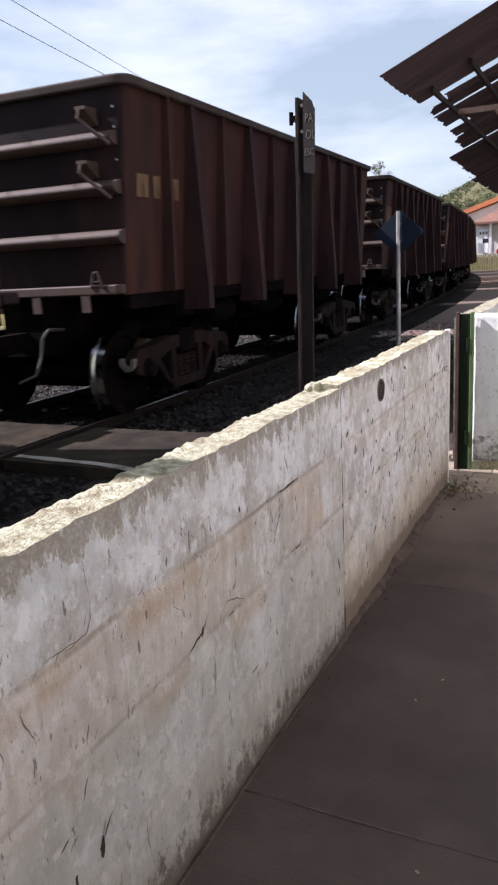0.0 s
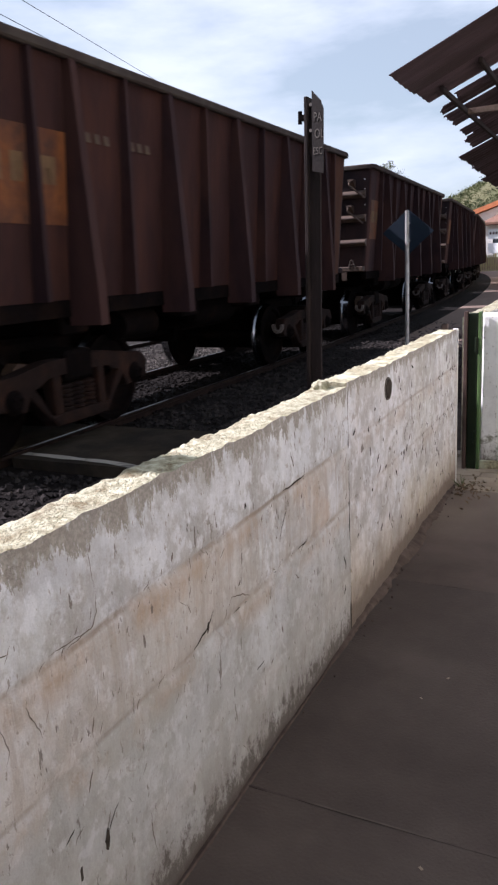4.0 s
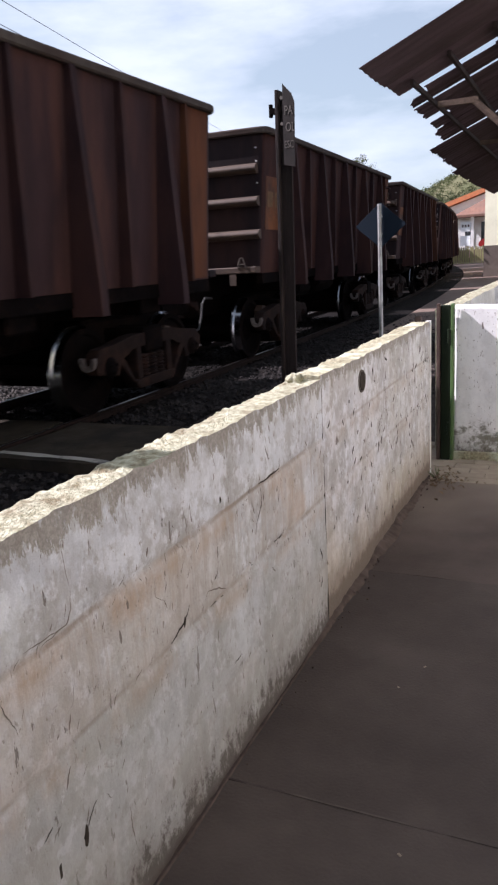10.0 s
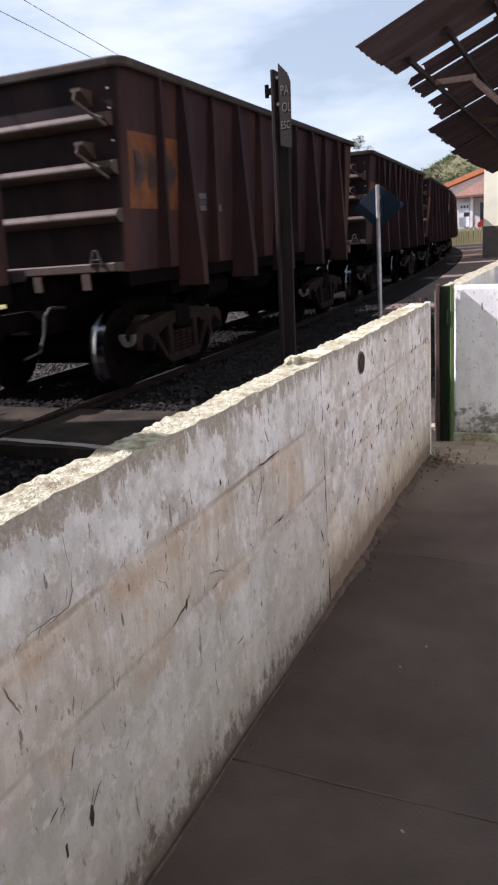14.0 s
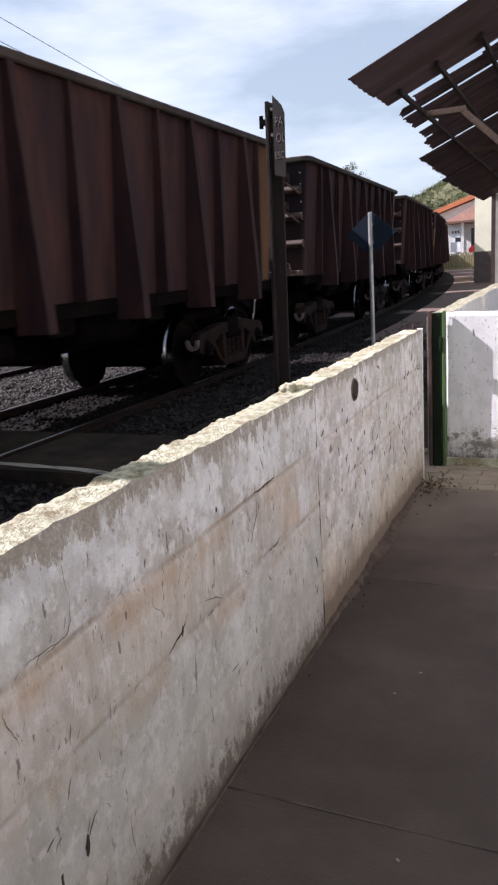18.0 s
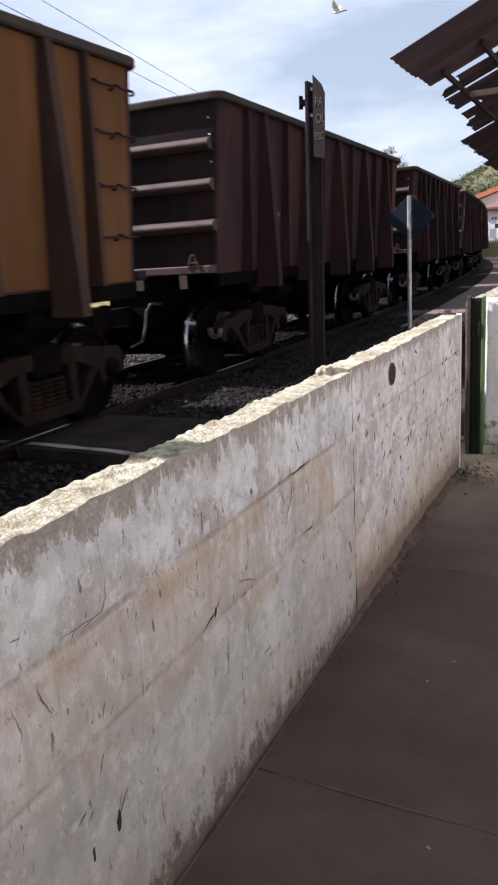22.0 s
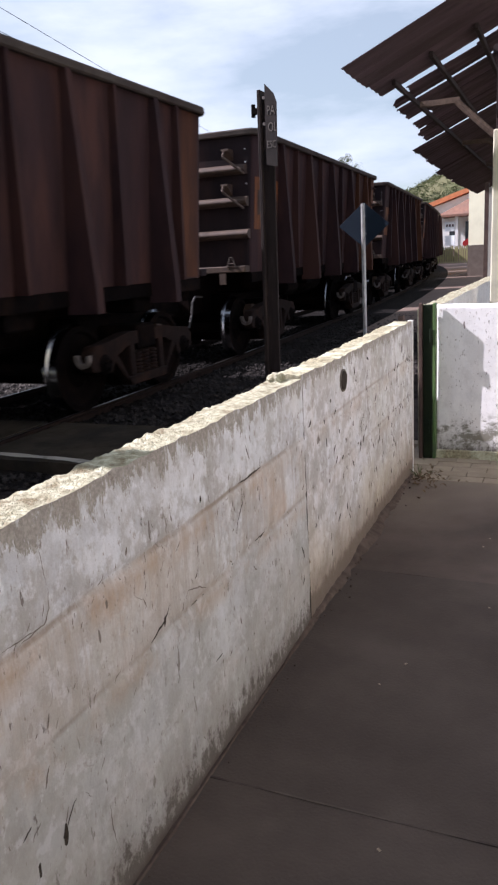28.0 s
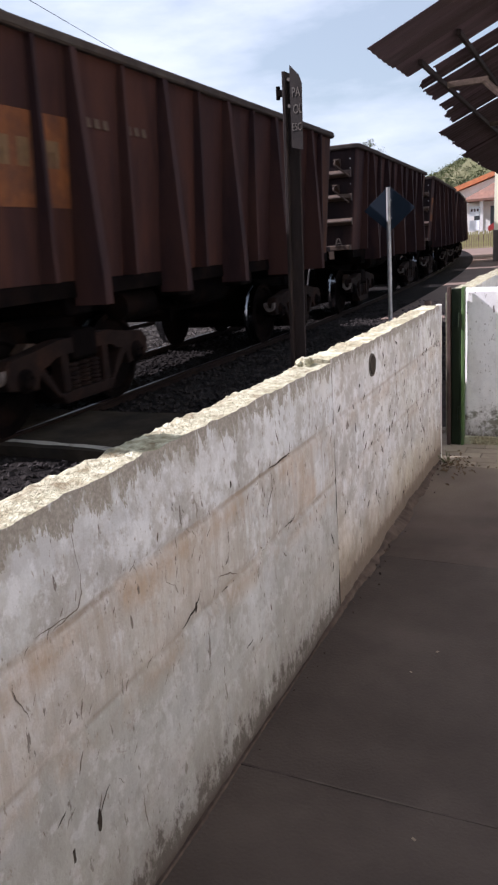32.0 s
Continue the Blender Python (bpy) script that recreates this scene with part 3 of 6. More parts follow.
def lathe(bm, profile, n=28, axis="X", m=None):
    """Turn a profile of (along, radius) round an axis."""
    rings = []
    for along, r in profile:
        ring = []
        for k in range(n):
            c, s = math.cos(2 * math.pi * k / n), math.sin(2 * math.pi * k / n)
            p = (along, r * c, r * s) if axis == "X" else (r * c, r * s, along)
            ring.append(bm.verts.new(p if m is None else m @ Vector(p)))
        rings.append(ring)
    for a, b in zip(rings, rings[1:]):
        for k in range(n):
            bm.faces.new((a[k], a[(k + 1) % n], b[(k + 1) % n], b[k]))
    bm.faces.new(rings[0][::-1])
    bm.faces.new(rings[-1])


def prism(bm, outline, y0, y1, axis="Y"):
    """Extrude an outline of (x, z) along y, or of (y, z) along x."""
    put = (lambda p, t: (p[0], t, p[1])) if axis == "Y" else (lambda p, t: (t, p[0], p[1]))
    a = [bm.verts.new(put(p, y0)) for p in outline]
    b = [bm.verts.new(put(p, y1)) for p in outline]
    n = len(outline)
    for k in range(n):
        bm.faces.new((a[k], a[(k + 1) % n], b[(k + 1) % n], b[k]))
    bm.faces.new(a[::-1])
    bm.faces.new(b)


def bevel(bm, w=0.01, seg=1):
    bmesh.ops.bevel(bm, geom=list(bm.edges), offset=w, segments=seg, affect="EDGES", clamp_overlap=True)


def mesh_of(name, bm, mats, smooth=False):
    bmesh.ops.recalc_face_normals(bm, faces=bm.faces)
    me = bpy.data.meshes.new(name)
    bm.to_mesh(me)
    bm.free()
    for mt in mats if isinstance(mats, (list, tuple)) else [mats]:
        me.materials.append(mt)
    if smooth:
        me.shade_smooth()
        me.set_sharp_from_angle(angle=radians(35))
    return me


def part(name, bm, material, parent, label="", smooth=False):
    """One bmesh as one mesh object under a thing or a part."""
    ob = new(name, mesh_of(name, bm, material, smooth))
    ob.parent = parent
    return tagged(ob, label)


def share(name, me, parent, m=None, label=""):
    ob = new(name, me)
    ob.parent = parent
    if m is not None:
        ob.matrix_basis = m
    return tagged(ob, label)


def thing(name, bm, material, label, category, group="", kind="", smooth=False):
    return tagged(new(name, mesh_of(name, bm, material, smooth)), label, category, group, kind)


def empty(name, label, category, group="", at=(0, 0, 0)):
    ob = new(name)
    ob.location = at
    return tagged(ob, label, category, group)


def words(name, text, size, depth, material, parent, m):
    cu = bpy.data.curves.new(name, "FONT")
    cu.body, cu.size, cu.extrude, cu.resolution_u = text, size, depth, 3
    tmp = new(name, cu)
    me = bpy.data.meshes.new_from_object(tmp.evaluated_get(bpy.context.evaluated_depsgraph_get()))
    bpy.data.objects.remove(tmp)
    me.materials.clear()
    me.materials.append(material)
    return share(name, me, parent, m)


# ---- the track's line ----
RAIL_Z, TRACK_X, BEND_Y, BEND_R, BEND_MAX = 0.06, -5.73, 4.0, 318.0, radians(32)


def along(u, side=0.0):
    """Place and heading (to the left, radians) u metres along the track."""
    if u <= BEND_Y:
        x, y, a = TRACK_X, u, 0.0
    else:
        a = min((u - BEND_Y) / BEND_R, BEND_MAX)
        x, y = TRACK_X - BEND_R * (1 - math.cos(a)), BEND_Y + BEND_R * math.sin(a)
        rest = u - BEND_Y - BEND_R * BEND_MAX
        if rest > 0:
            x, y = x - rest * math.sin(a), y + rest * math.cos(a)
    return x + side * math.cos(a), y + side * math.sin(a), a


# ---- ground, path, track ----


def build_ground():
    bm = bmesh.new()
    xs = [-1500, -300, -80, -30, -16, -13, -10, -1.3, 3.5, 30, 80, 300, 1500]
    ys = [-600, -100, -20, 0, 12, 25, 40, 60, 90, 140, 300, 900, 2500]
    vs = [[bm.verts.new((x, y, -0.07)) for x in xs] for y in ys]
    for j in range(len(ys) - 1):
        for i in range(len(xs) - 1):
            bm.faces.new((vs[j][i], vs[j][i + 1], vs[j + 1][i + 1], vs[j + 1][i]))
    thing("ground", bm, M["ground"], "dry earth and grass ground reaching the horizon", "ground", kind="structure")

    # worn earth walkway between wall and track
    bm = bmesh.new()
    rows = []
    for k in range(36):
        y = 15.5 + k * 2.2
        xc, _, _ = along(y)
        rows.append([bm.verts.new((x, y, -0.02 + 0.02 * noise.noise((x, y * 0.3, 3)))) for x in (xc + 1.9, xc + 2.3, xc + 2.9, xc + 3.5, max(-1.3, xc + 4.4))])
    for a, b in zip(rows, rows[1:]):
        for k in range(4):
            bm.faces.new((a[k], a[k + 1], b[k + 1], b[k]))
    thing("walkway", bm, M["path"], "packed earth walkway beside the track", "walkway", kind="structure")

    # dark cinder strip between the ballast and the low wall
    bm = bmesh.new()
    rows = []
    for k in range(34):
        y = -4 + k * 0.7
        xc, _, _ = along(y)
        rows.append([bm.verts.new((x, y, -0.045 + 0.018 * noise.noise((x * 2, y * 1.5, 7)))) for x in (xc + 1.95, xc + 2.6, xc + 3.3, xc + 4.0, max(-1.19, xc + 4.54))])
    for a, b in zip(rows, rows[1:]):
        for k in range(4):
            bm.faces.new((a[k], a[k + 1], b[k + 1], b[k]))
    thing("cinder_strip", bm, M["cinder"], "dark cinder and gravel strip behind the low wall", "gravel", kind="structure")

    # ballast beds under both tracks
    for off, wide, name in ((0.0, 2.0, "ballast_bed"), (-4.4, 2.395, "ballast_bed_far")):
        bm = bmesh.new()
        rows = []
        for k in range(120):
            u = -14 + k * 1.2
            prof = ((-wide, -0.062), (-1.5, -0.055), (-1.0, -0.05), (0, -0.05), (1.0, -0.05), (1.5, -0.055), (wide, -0.062))
            row = []
            for s, z in prof:
                x, y, _ = along(u, s + off)
                row.append(bm.verts.new((x, y, z + 0.012 * noise.noise((x * 3, y * 3, 0)) + 0.008)))
            rows.append(row)
        for a, b in zip(rows, rows[1:]):
            for k in range(6):
                bm.faces.new((a[k], a[k + 1], b[k + 1], b[k]))
        thing(name, bm, M["ballast" if off == 0 else "ballast_pale"], "dark oily ballast bed under the rails, shade deepened in its colour" if off == 0 else "grey ballast bed under the second track", "ballast", kind="structure")


def build_stones():
    rnd = random.Random(4)
    vs, fs = [], []

    def stone(x, y, z, s):
        q = Euler((rnd.random() * 6, rnd.random() * 6, rnd.random() * 6)).to_matrix()
        base = len(vs)
        for p in ((1, 0, 0), (-1, 0, 0), (0, 1, 0), (0, -1, 0), (0, 0, 1), (0, 0, -1)):
            v = q @ Vector(p) * s * rnd.uniform(0.7, 1.25)
            vs.append((x + v.x, y + v.y, z + v.z * 0.8))
        for a, b, c in ((0, 2, 4), (2, 1, 4), (1, 3, 4), (3, 0, 4), (2, 0, 5), (1, 2, 5), (3, 1, 5), (0, 3, 5)):
            fs.append((base + a, base + b, base + c))

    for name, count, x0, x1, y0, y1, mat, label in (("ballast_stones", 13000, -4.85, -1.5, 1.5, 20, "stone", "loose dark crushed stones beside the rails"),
                                                    ("ballast_stones_oily", 8000, -6.75, -4.85, 1.5, 20, "stone_oily_shaded", "oily crushed stones between the rails, darkened for the train's shade"),
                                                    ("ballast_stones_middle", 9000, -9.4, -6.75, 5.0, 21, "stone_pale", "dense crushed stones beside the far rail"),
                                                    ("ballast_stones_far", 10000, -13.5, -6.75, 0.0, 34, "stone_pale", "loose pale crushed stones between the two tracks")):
        vs.clear()
        fs.clear()
        for _ in range(count):
            x, y = rnd.uniform(x0, x1), rnd.uniform(y0, y1)
            if 5.25 < y < 6.85 and x > -9.3:
                continue
            px, _, _ = along(y)
            stone(x + px - TRACK_X, y, rnd.uniform(-0.055, -0.03), rnd.uniform(0.016, 0.042))
        me = bpy.data.meshes.new(name)
        me.from_pydata(vs, [], fs)
        me.materials.append(M[mat])
        tagged(new(name, me), label, "gravel", kind="stuff")


def rail_run(name, side, u0, u1, step=2.0):
    prof = ((-0.065, -0.16), (0.065, -0.16), (0.065, -0.145), (0.012, -0.12), (0.012, -0.045), (0.036, -0.03), (0.036, -0.004), (0.010, 0.0),
            (-0.010, 0.0), (-0.036, -0.004), (-0.036, -0.03), (-0.012, -0.045), (-0.012, -0.12), (-0.065, -0.145))
    bm = bmesh.new()
    rows = []
    u = u0
    while u <= u1:
        row = []
        for s, z in prof:
            x, y, _ = along(u, side + s)
            row.append(bm.verts.new((x, y, RAIL_Z + z)))
        rows.append(row)
        u += step
    n = len(prof)
    for a, b in zip(rows, rows[1:]):
        for k in range(n):
            f = bm.faces.new((a[k], a[(k + 1) % n], b[(k + 1) % n], b[k]))
            f.material_index = 1 if k == 7 else 0
    bm.faces.new(rows[0])
    bm.faces.new(rows[-1][::-1])
    return thing(name, bm, [M["rail_side"], M["rail_top"]], "rusty steel rail with a polished running top", "rail", "rails of the tracks", kind="structure")


def build_tracks():
    rail_run("rail_near", 0.835, -14, 420, 4.0)
    rail_run("rail_far", -0.835, -14, 420, 4.0)
    rail_run("rail_second_near", -4.4 + 0.835, -14, 130, 4.0)
    rail_run("rail_second_far", -4.4 - 0.835, -14, 130, 4.0)
    bm = bmesh.new()
    box(bm, -1.35, 1.35, -0.12, 0.12, -0.16, 0.0)
    bevel(bm, 0.015)
    me = mesh_of("sleeper", bm, M["sleeper"])
    for off, n in ((0.0, 74), (-4.4, 60)):
        for k in range(n):
            u = -6 + k * 0.62
            if off == 0 and 5.2 < u < 6.9:
                continue
            x, y, a = along(u, off)
            ob = new("sleeper", me)
            ob.matrix_basis = pose(x, y, RAIL_Z - 0.12, 0, 0, math.degrees(a))
            tagged(ob, "weathered timber sleeper half sunk in ballast", "sleeper", "sleepers of the tracks")
    # walking crossing: slabs outside and between the rails
    for n, (s0, s1) in enumerate(((0.93, 3.6), (-0.72, 0.72), (-3.4, -0.93))):
        bm = bmesh.new()
        x0, x1 = TRACK_X + s0, TRACK_X + s1
        box(bm, x0, x1, 5.35, 6.72, -0.12, RAIL_Z - 0.012)
        bmesh.ops.subdivide_edges(bm, edges=list(bm.edges), cuts=5, use_grid_fill=True)
        for v in bm.verts:
            v.co += Vector((noise.noise(v.co * 2.3), noise.noise(v.co * 2.7 + Vector((5, 0, 0))), 0)) * 0.03
        thing("crossing_slab", bm, M["asphalt"], "worn grey concrete slab of the foot crossing", "crossing slab", "slabs of the foot crossing", kind="structure")
    for s0, s1 in ((0.95, 3.5), (-0.7, 0.7)):
        bm = bmesh.new()
        n = 26
        lo, hi = [], []
        for k in range(n + 1):
            x = TRACK_X + s0 + (s1 - s0) * k / n
            w = 0.045 + 0.025 * noise.noise((x * 4, 1, 0))
            mid = 5.49 - 0.11 * max(0.0, x + 4.5) ** 2 + 0.02 * noise.noise((x * 2, 6, 0))
            lo.append(bm.verts.new((x, mid - w, RAIL_Z - 0.006)))
            hi.append(bm.verts.new((x, mid + w, RAIL_Z - 0.006)))
        for k in range(n):
            bm.faces.new((lo[k], lo[k + 1], hi[k + 1], hi[k]))
        thing("crossing_line", bm, M["road_white"], "worn white painted line on the crossing slab", "road marking", "lines of the foot crossing", kind="structure")


# ---- platform and low walls ----


COURSES = {1: (0.29, 0.595, 0.850), 5: (0.29, 0.59, 0.853), 9: (0.3, 0.6, 0.9)}
FACE = {}     # how far each wall face stands out at (y, z)


def wall_grid(name, x, y0, y1, h, thick, step, seed, proud, cap, label, joints=True):
    """A rendered low wall: a dense sheet over face, crown and back, uneven, with recessed course joints and chipped crown."""
    ny = int((y1 - y0) / step)
    zs = [h * k / int(h / step) for k in range(int(h / step) + 1)]
    courses = COURSES[seed]
    rnd = random.Random(seed)
    heads = {c: sorted(rnd.uniform(y0, y1) for _ in range(int((y1 - y0) / 0.9))) for c in range(4)}
    bm = bmesh.new()
    rows = []

    def crown_at(y):
        return h - 0.007 * max(0.0, min(1.0, (y - 2.3) / 1.0)) * (seed == 1) + 0.009 * noise.noise((y * 1.3, seed, 0)) + 0.006 * noise.noise((y * 6, seed, 4)) + 0.006 * noise.noise((y * 21, seed, 2))

    def out(y, z, zz, crown):
        d = proud + 0.006 * noise.noise((y * 1.1, z * 2, seed)) + 0.004 * noise.noise((y * 5, z * 5, seed)) + 0.0025 * noise.noise((y * 17, z * 13, seed))
        if joints:
            for c in courses:
                zc = c + 0.005 * noise.noise((y * 1.5, c * 9, seed))
                deep = 0.0085 * max(0.12, min(1.0, 0.6 + 1.5 * noise.noise((y * 0.9, c * 5, seed + 3)))) * (0.4 if c < 0.4 else 1.0) * (1.0 if seed == 1 else 0.45)
                d -= deep * math.exp(-((zz - zc) / 0.010) ** 2) - 0.0015 * math.exp(-((zz - zc + 0.035) / 0.022) ** 2)
            row = sum(z > c for c in courses)
            for hy in heads[row]:
                if abs(y - hy) < 0.06:
                    d -= 0.005 * math.exp(-((y - hy - 0.01 * noise.noise((z * 7, hy, 1))) / 0.009) ** 2)
        if zz > crown - 0.07:
            d -= max(0.0, 0.018 * noise.noise((y * 7, 9, seed)) + 0.010 * noise.noise((y * 23, 2, seed))) * (zz - crown + 0.07) / 0.07
        return d

    FACE[seed] = lambda y, z: x + out(y, z, z, crown_at(y))
    for j in range(ny + 1):
        y = y0 + (y1 - y0) * j / ny
        crown = crown_at(y)
        ring = []
        for z in zs:
            zz = z * crown / h
            d = out(y, z, zz, crown)
            ring.append(bm.verts.new((x + d, y, zz)))
        for k in range(1, 8):
            t = k / 7
            ring.append(bm.verts.new((x + proud - 0.004 - t * thick, y, crown + 0.005 * noise.noise((y * 5, t * 3, seed + 7)) + 0.005 * noise.noise((y * 19, t * 9, seed)) + 0.006 * noise.noise((y * 41, t * 17, seed)) - 0.02 * (t > 0.95))))
        ring.append(bm.verts.new((x + proud - thick, y, h * 0.5)))
        ring.append(bm.verts.new((x + proud - thick, y, -0.12)))
        rows.append(ring)
    nz, n = len(zs), len(rows[0])
    for a, b in zip(rows, rows[1:]):
        for k in range(n - 1):
            f = bm.faces.new((a[k], a[k + 1], b[k + 1], b[k]))
            f.material_index = 1 if nz - 1 <= k < nz + 6 else 0
            f.smooth = True
    bm.faces.new(rows[0]).material_index = 1
    bm.faces.new(rows[-1][::-1]).material_index = 1
    for e in bm.edges:
        if len({f.material_index for f in e.link_faces}) > 1:
            e.smooth = False       # sharp arris along the crown
    return thing(name, bm, [M["limewash" if seed == 1 else "limewash_far" if seed == 5 else "limewash_clean"], cap], label, "wall", kind="structure")


# cracks along the joints and slanting through the blocks: (y, z) and the half width at the middle
CRACKS = (
    ((2.137, 0.591), (2.177, 0.612), (2.22, 0.622), (2.25, 0.643), (2.264, 0.655), 0.0030),
    ((2.35, 0.626), (2.368, 0.649), (2.44, 0.628), (2.506, 0.593), 0.0019),
    ((2.378, 0.590), (2.473, 0.588), (2.51, 0.592), 0.0024),
    ((2.601, 0.596), (2.69, 0.594), (2.768, 0.592), 0.0032),
    ((2.761, 0.856), (2.82, 0.850), (2.874, 0.853), (2.971, 0.856), 0.0036),
    ((2.783, 0.84), (2.784, 0.779), (2.735, 0.736), (2.719, 0.692), 0.0022),
    ((1.767, 0.932), (1.762, 0.886), (1.74, 0.858), (1.66, 0.850), 0.0017),
    ((2.085, 0.816), (2.084, 0.762), (2.123, 0.737), (2.131, 0.70), 0.0007),
    ((1.534, 0.819), (1.531, 0.798), (1.538, 0.777), (1.551, 0.750), (1.564, 0.713), 0.0012),
    ((1.735, 0.860), (1.671, 0.863), (1.605, 0.865), 0.0013),
    ((1.894, 0.288), (1.891, 0.233), (1.902, 0.166), 0.0015),
    ((1.594, 0.437), (1.609, 0.449), (1.624, 0.453), 0.0022),
    ((1.725, 0.362), (1.747, 0.388), (1.771, 0.407), 0.0021),
    ((1.482, 0.926), (1.508, 0.922), 0.0012),
    ((2.513, 0.331), (2.566, 0.338), 0.0022),
    ((2.837, 0.971), (2.848, 0.940), (2.867, 0.912), 0.0021),
    ((2.960, 0.895), (2.956, 0.866), (2.960, 0.841), 0.0023),
    ((1.771, 1.052), (1.756, 1.020), (1.759, 0.981), (1.766, 0.935), 0.0008),
    ((2.878, 0.604), (2.920, 0.606), (2.961, 0.616), 0.0022),
    ((1.460, 0.805), (1.479, 0.740), (1.463, 0.716), 0.0010),
    ((2.335, 0.817), (2.308, 0.793), 0.0015),
    ((2.246, 0.804), (2.218, 0.762), 0.0009),
    ((3.362, 0.394), (3.387, 0.334), 0.0040),
    ((2.155, 0.857), (2.146, 0.829), 0.0016),
    ((2.520, 0.592), (2.561, 0.588), (2.600, 0.595), 0.0017),
    ((2.960, 0.626), (2.955, 0.602), (2.892, 0.584), 0.0024),
)
# holes where the render has fallen out: (y, z), height, half width
GOUGES = ((1.722, 0.350, 0.055, 0.0085), (1.633, 0.332, 0.034, 0.0100), (2.225, 0.622, 0.030, 0.0060), (2.066, 0.893, 0.022, 0.0035), (2.484, 0.892, 0.022, 0.0042),
          (3.365, 0.240, 0.045, 0.0050), (1.710, 0.648, 0.036, 0.0022), (1.688, 0.525, 0.046, 0.0024), (2.359, 0.345, 0.034, 0.0026), (3.40, 0.80, 0.05, 0.003))


def sliver(bm, face, pts, half, seed, lift=0.0012):
    """A ragged dark slit that follows a wall face, tapering to both ends."""
    fine = []
    for (ya, za), (yb, zb) in zip(pts, pts[1:]):
        n = max(2, int(math.hypot(yb - ya, zb - za) / 0.006))
        fine += [(ya + (yb - ya) * i / n, za + (zb - za) * i / n) for i in range(n)]
    fine.append(pts[-1])
    rows = []
    for i, (y, z) in enumerate(fine):
        y2, z2 = fine[min(i + 1, len(fine) - 1)]
        y1, z1 = fine[max(i - 1, 0)]
        l = math.hypot(y2 - y1, z2 - z1) or 1.0
        ny, nz = -(z2 - z1) / l, (y2 - y1) / l
        k = noise.noise((y * 60, z * 60, seed)) * 0.0035
        w = half * (0.12 + 0.88 * math.sin(math.pi * (i + 0.3) / (len(fine) - 0.4))) * (0.85 + 1.0 * abs(noise.noise((y * 90, z * 90, seed + 5))))
        rows.append([bm.verts.new((face(y, z) + lift, y + ny * (k + q * w), z + nz * (k + q * w))) for q in (-1, 1)])
    for a, b in zip(rows, rows[1:]):
        bm.faces.new((a[0], b[0], b[1], a[1]))


def scar_walls(near, far):
    rnd = random.Random(31)
    for n, crack in enumerate(CRACKS):
        bm = bmesh.new()
        sliver(bm, FACE[1], crack[:-1], crack[-1], n)
        part("crack", bm, M["joint" if crack[-1] > 0.002 else "chip"], near)
    for n, (y, z, tall, half) in enumerate(GOUGES):
        bm = bmesh.new()
        lean = 0.25 * tall * rnd.uniform(0.2, 1.0)
        sliver(bm, FACE[1], ((y - lean, z - tall / 2), (y, z), (y + lean, z + tall / 2)), half, n + 40)
        part("gouge", bm, M["joint" if half > 0.004 else "chip"], near)
    # flaked chips too many to count: few on the near length, thick on the far one towards its end
    for wall, seed, count, y0, y1 in ((near, 1, 110, 1.2, 3.42), (far, 5, 120, 3.5, 5.8)):
        bm = bmesh.new()
        for n in range(count):
            y = y0 + (y1 - y0) * rnd.random() ** (0.8 if seed == 5 else 1.0)
            z = rnd.uniform(0.12, 1.04) if rnd.random() < 0.75 else rnd.choice((0.595, 0.85)) + rnd.gauss(0, 0.02)
            tall = rnd.uniform(0.008, 0.030) * (1.6 if seed == 5 else 1.0)
            lean = rnd.gauss(0.15, 0.3) * tall
            sliver(bm, FACE[seed], ((y - lean, z - tall / 2), (y + lean, z + tall / 2)), rnd.uniform(0.0009, 0.0026) * (3.4 if seed == 5 else 0.6 + 0.9 * (y > 2.4)), n)
        tagged(part("chips", bm, M["chip" if seed == 1 else "joint"], wall), kind="stuff")


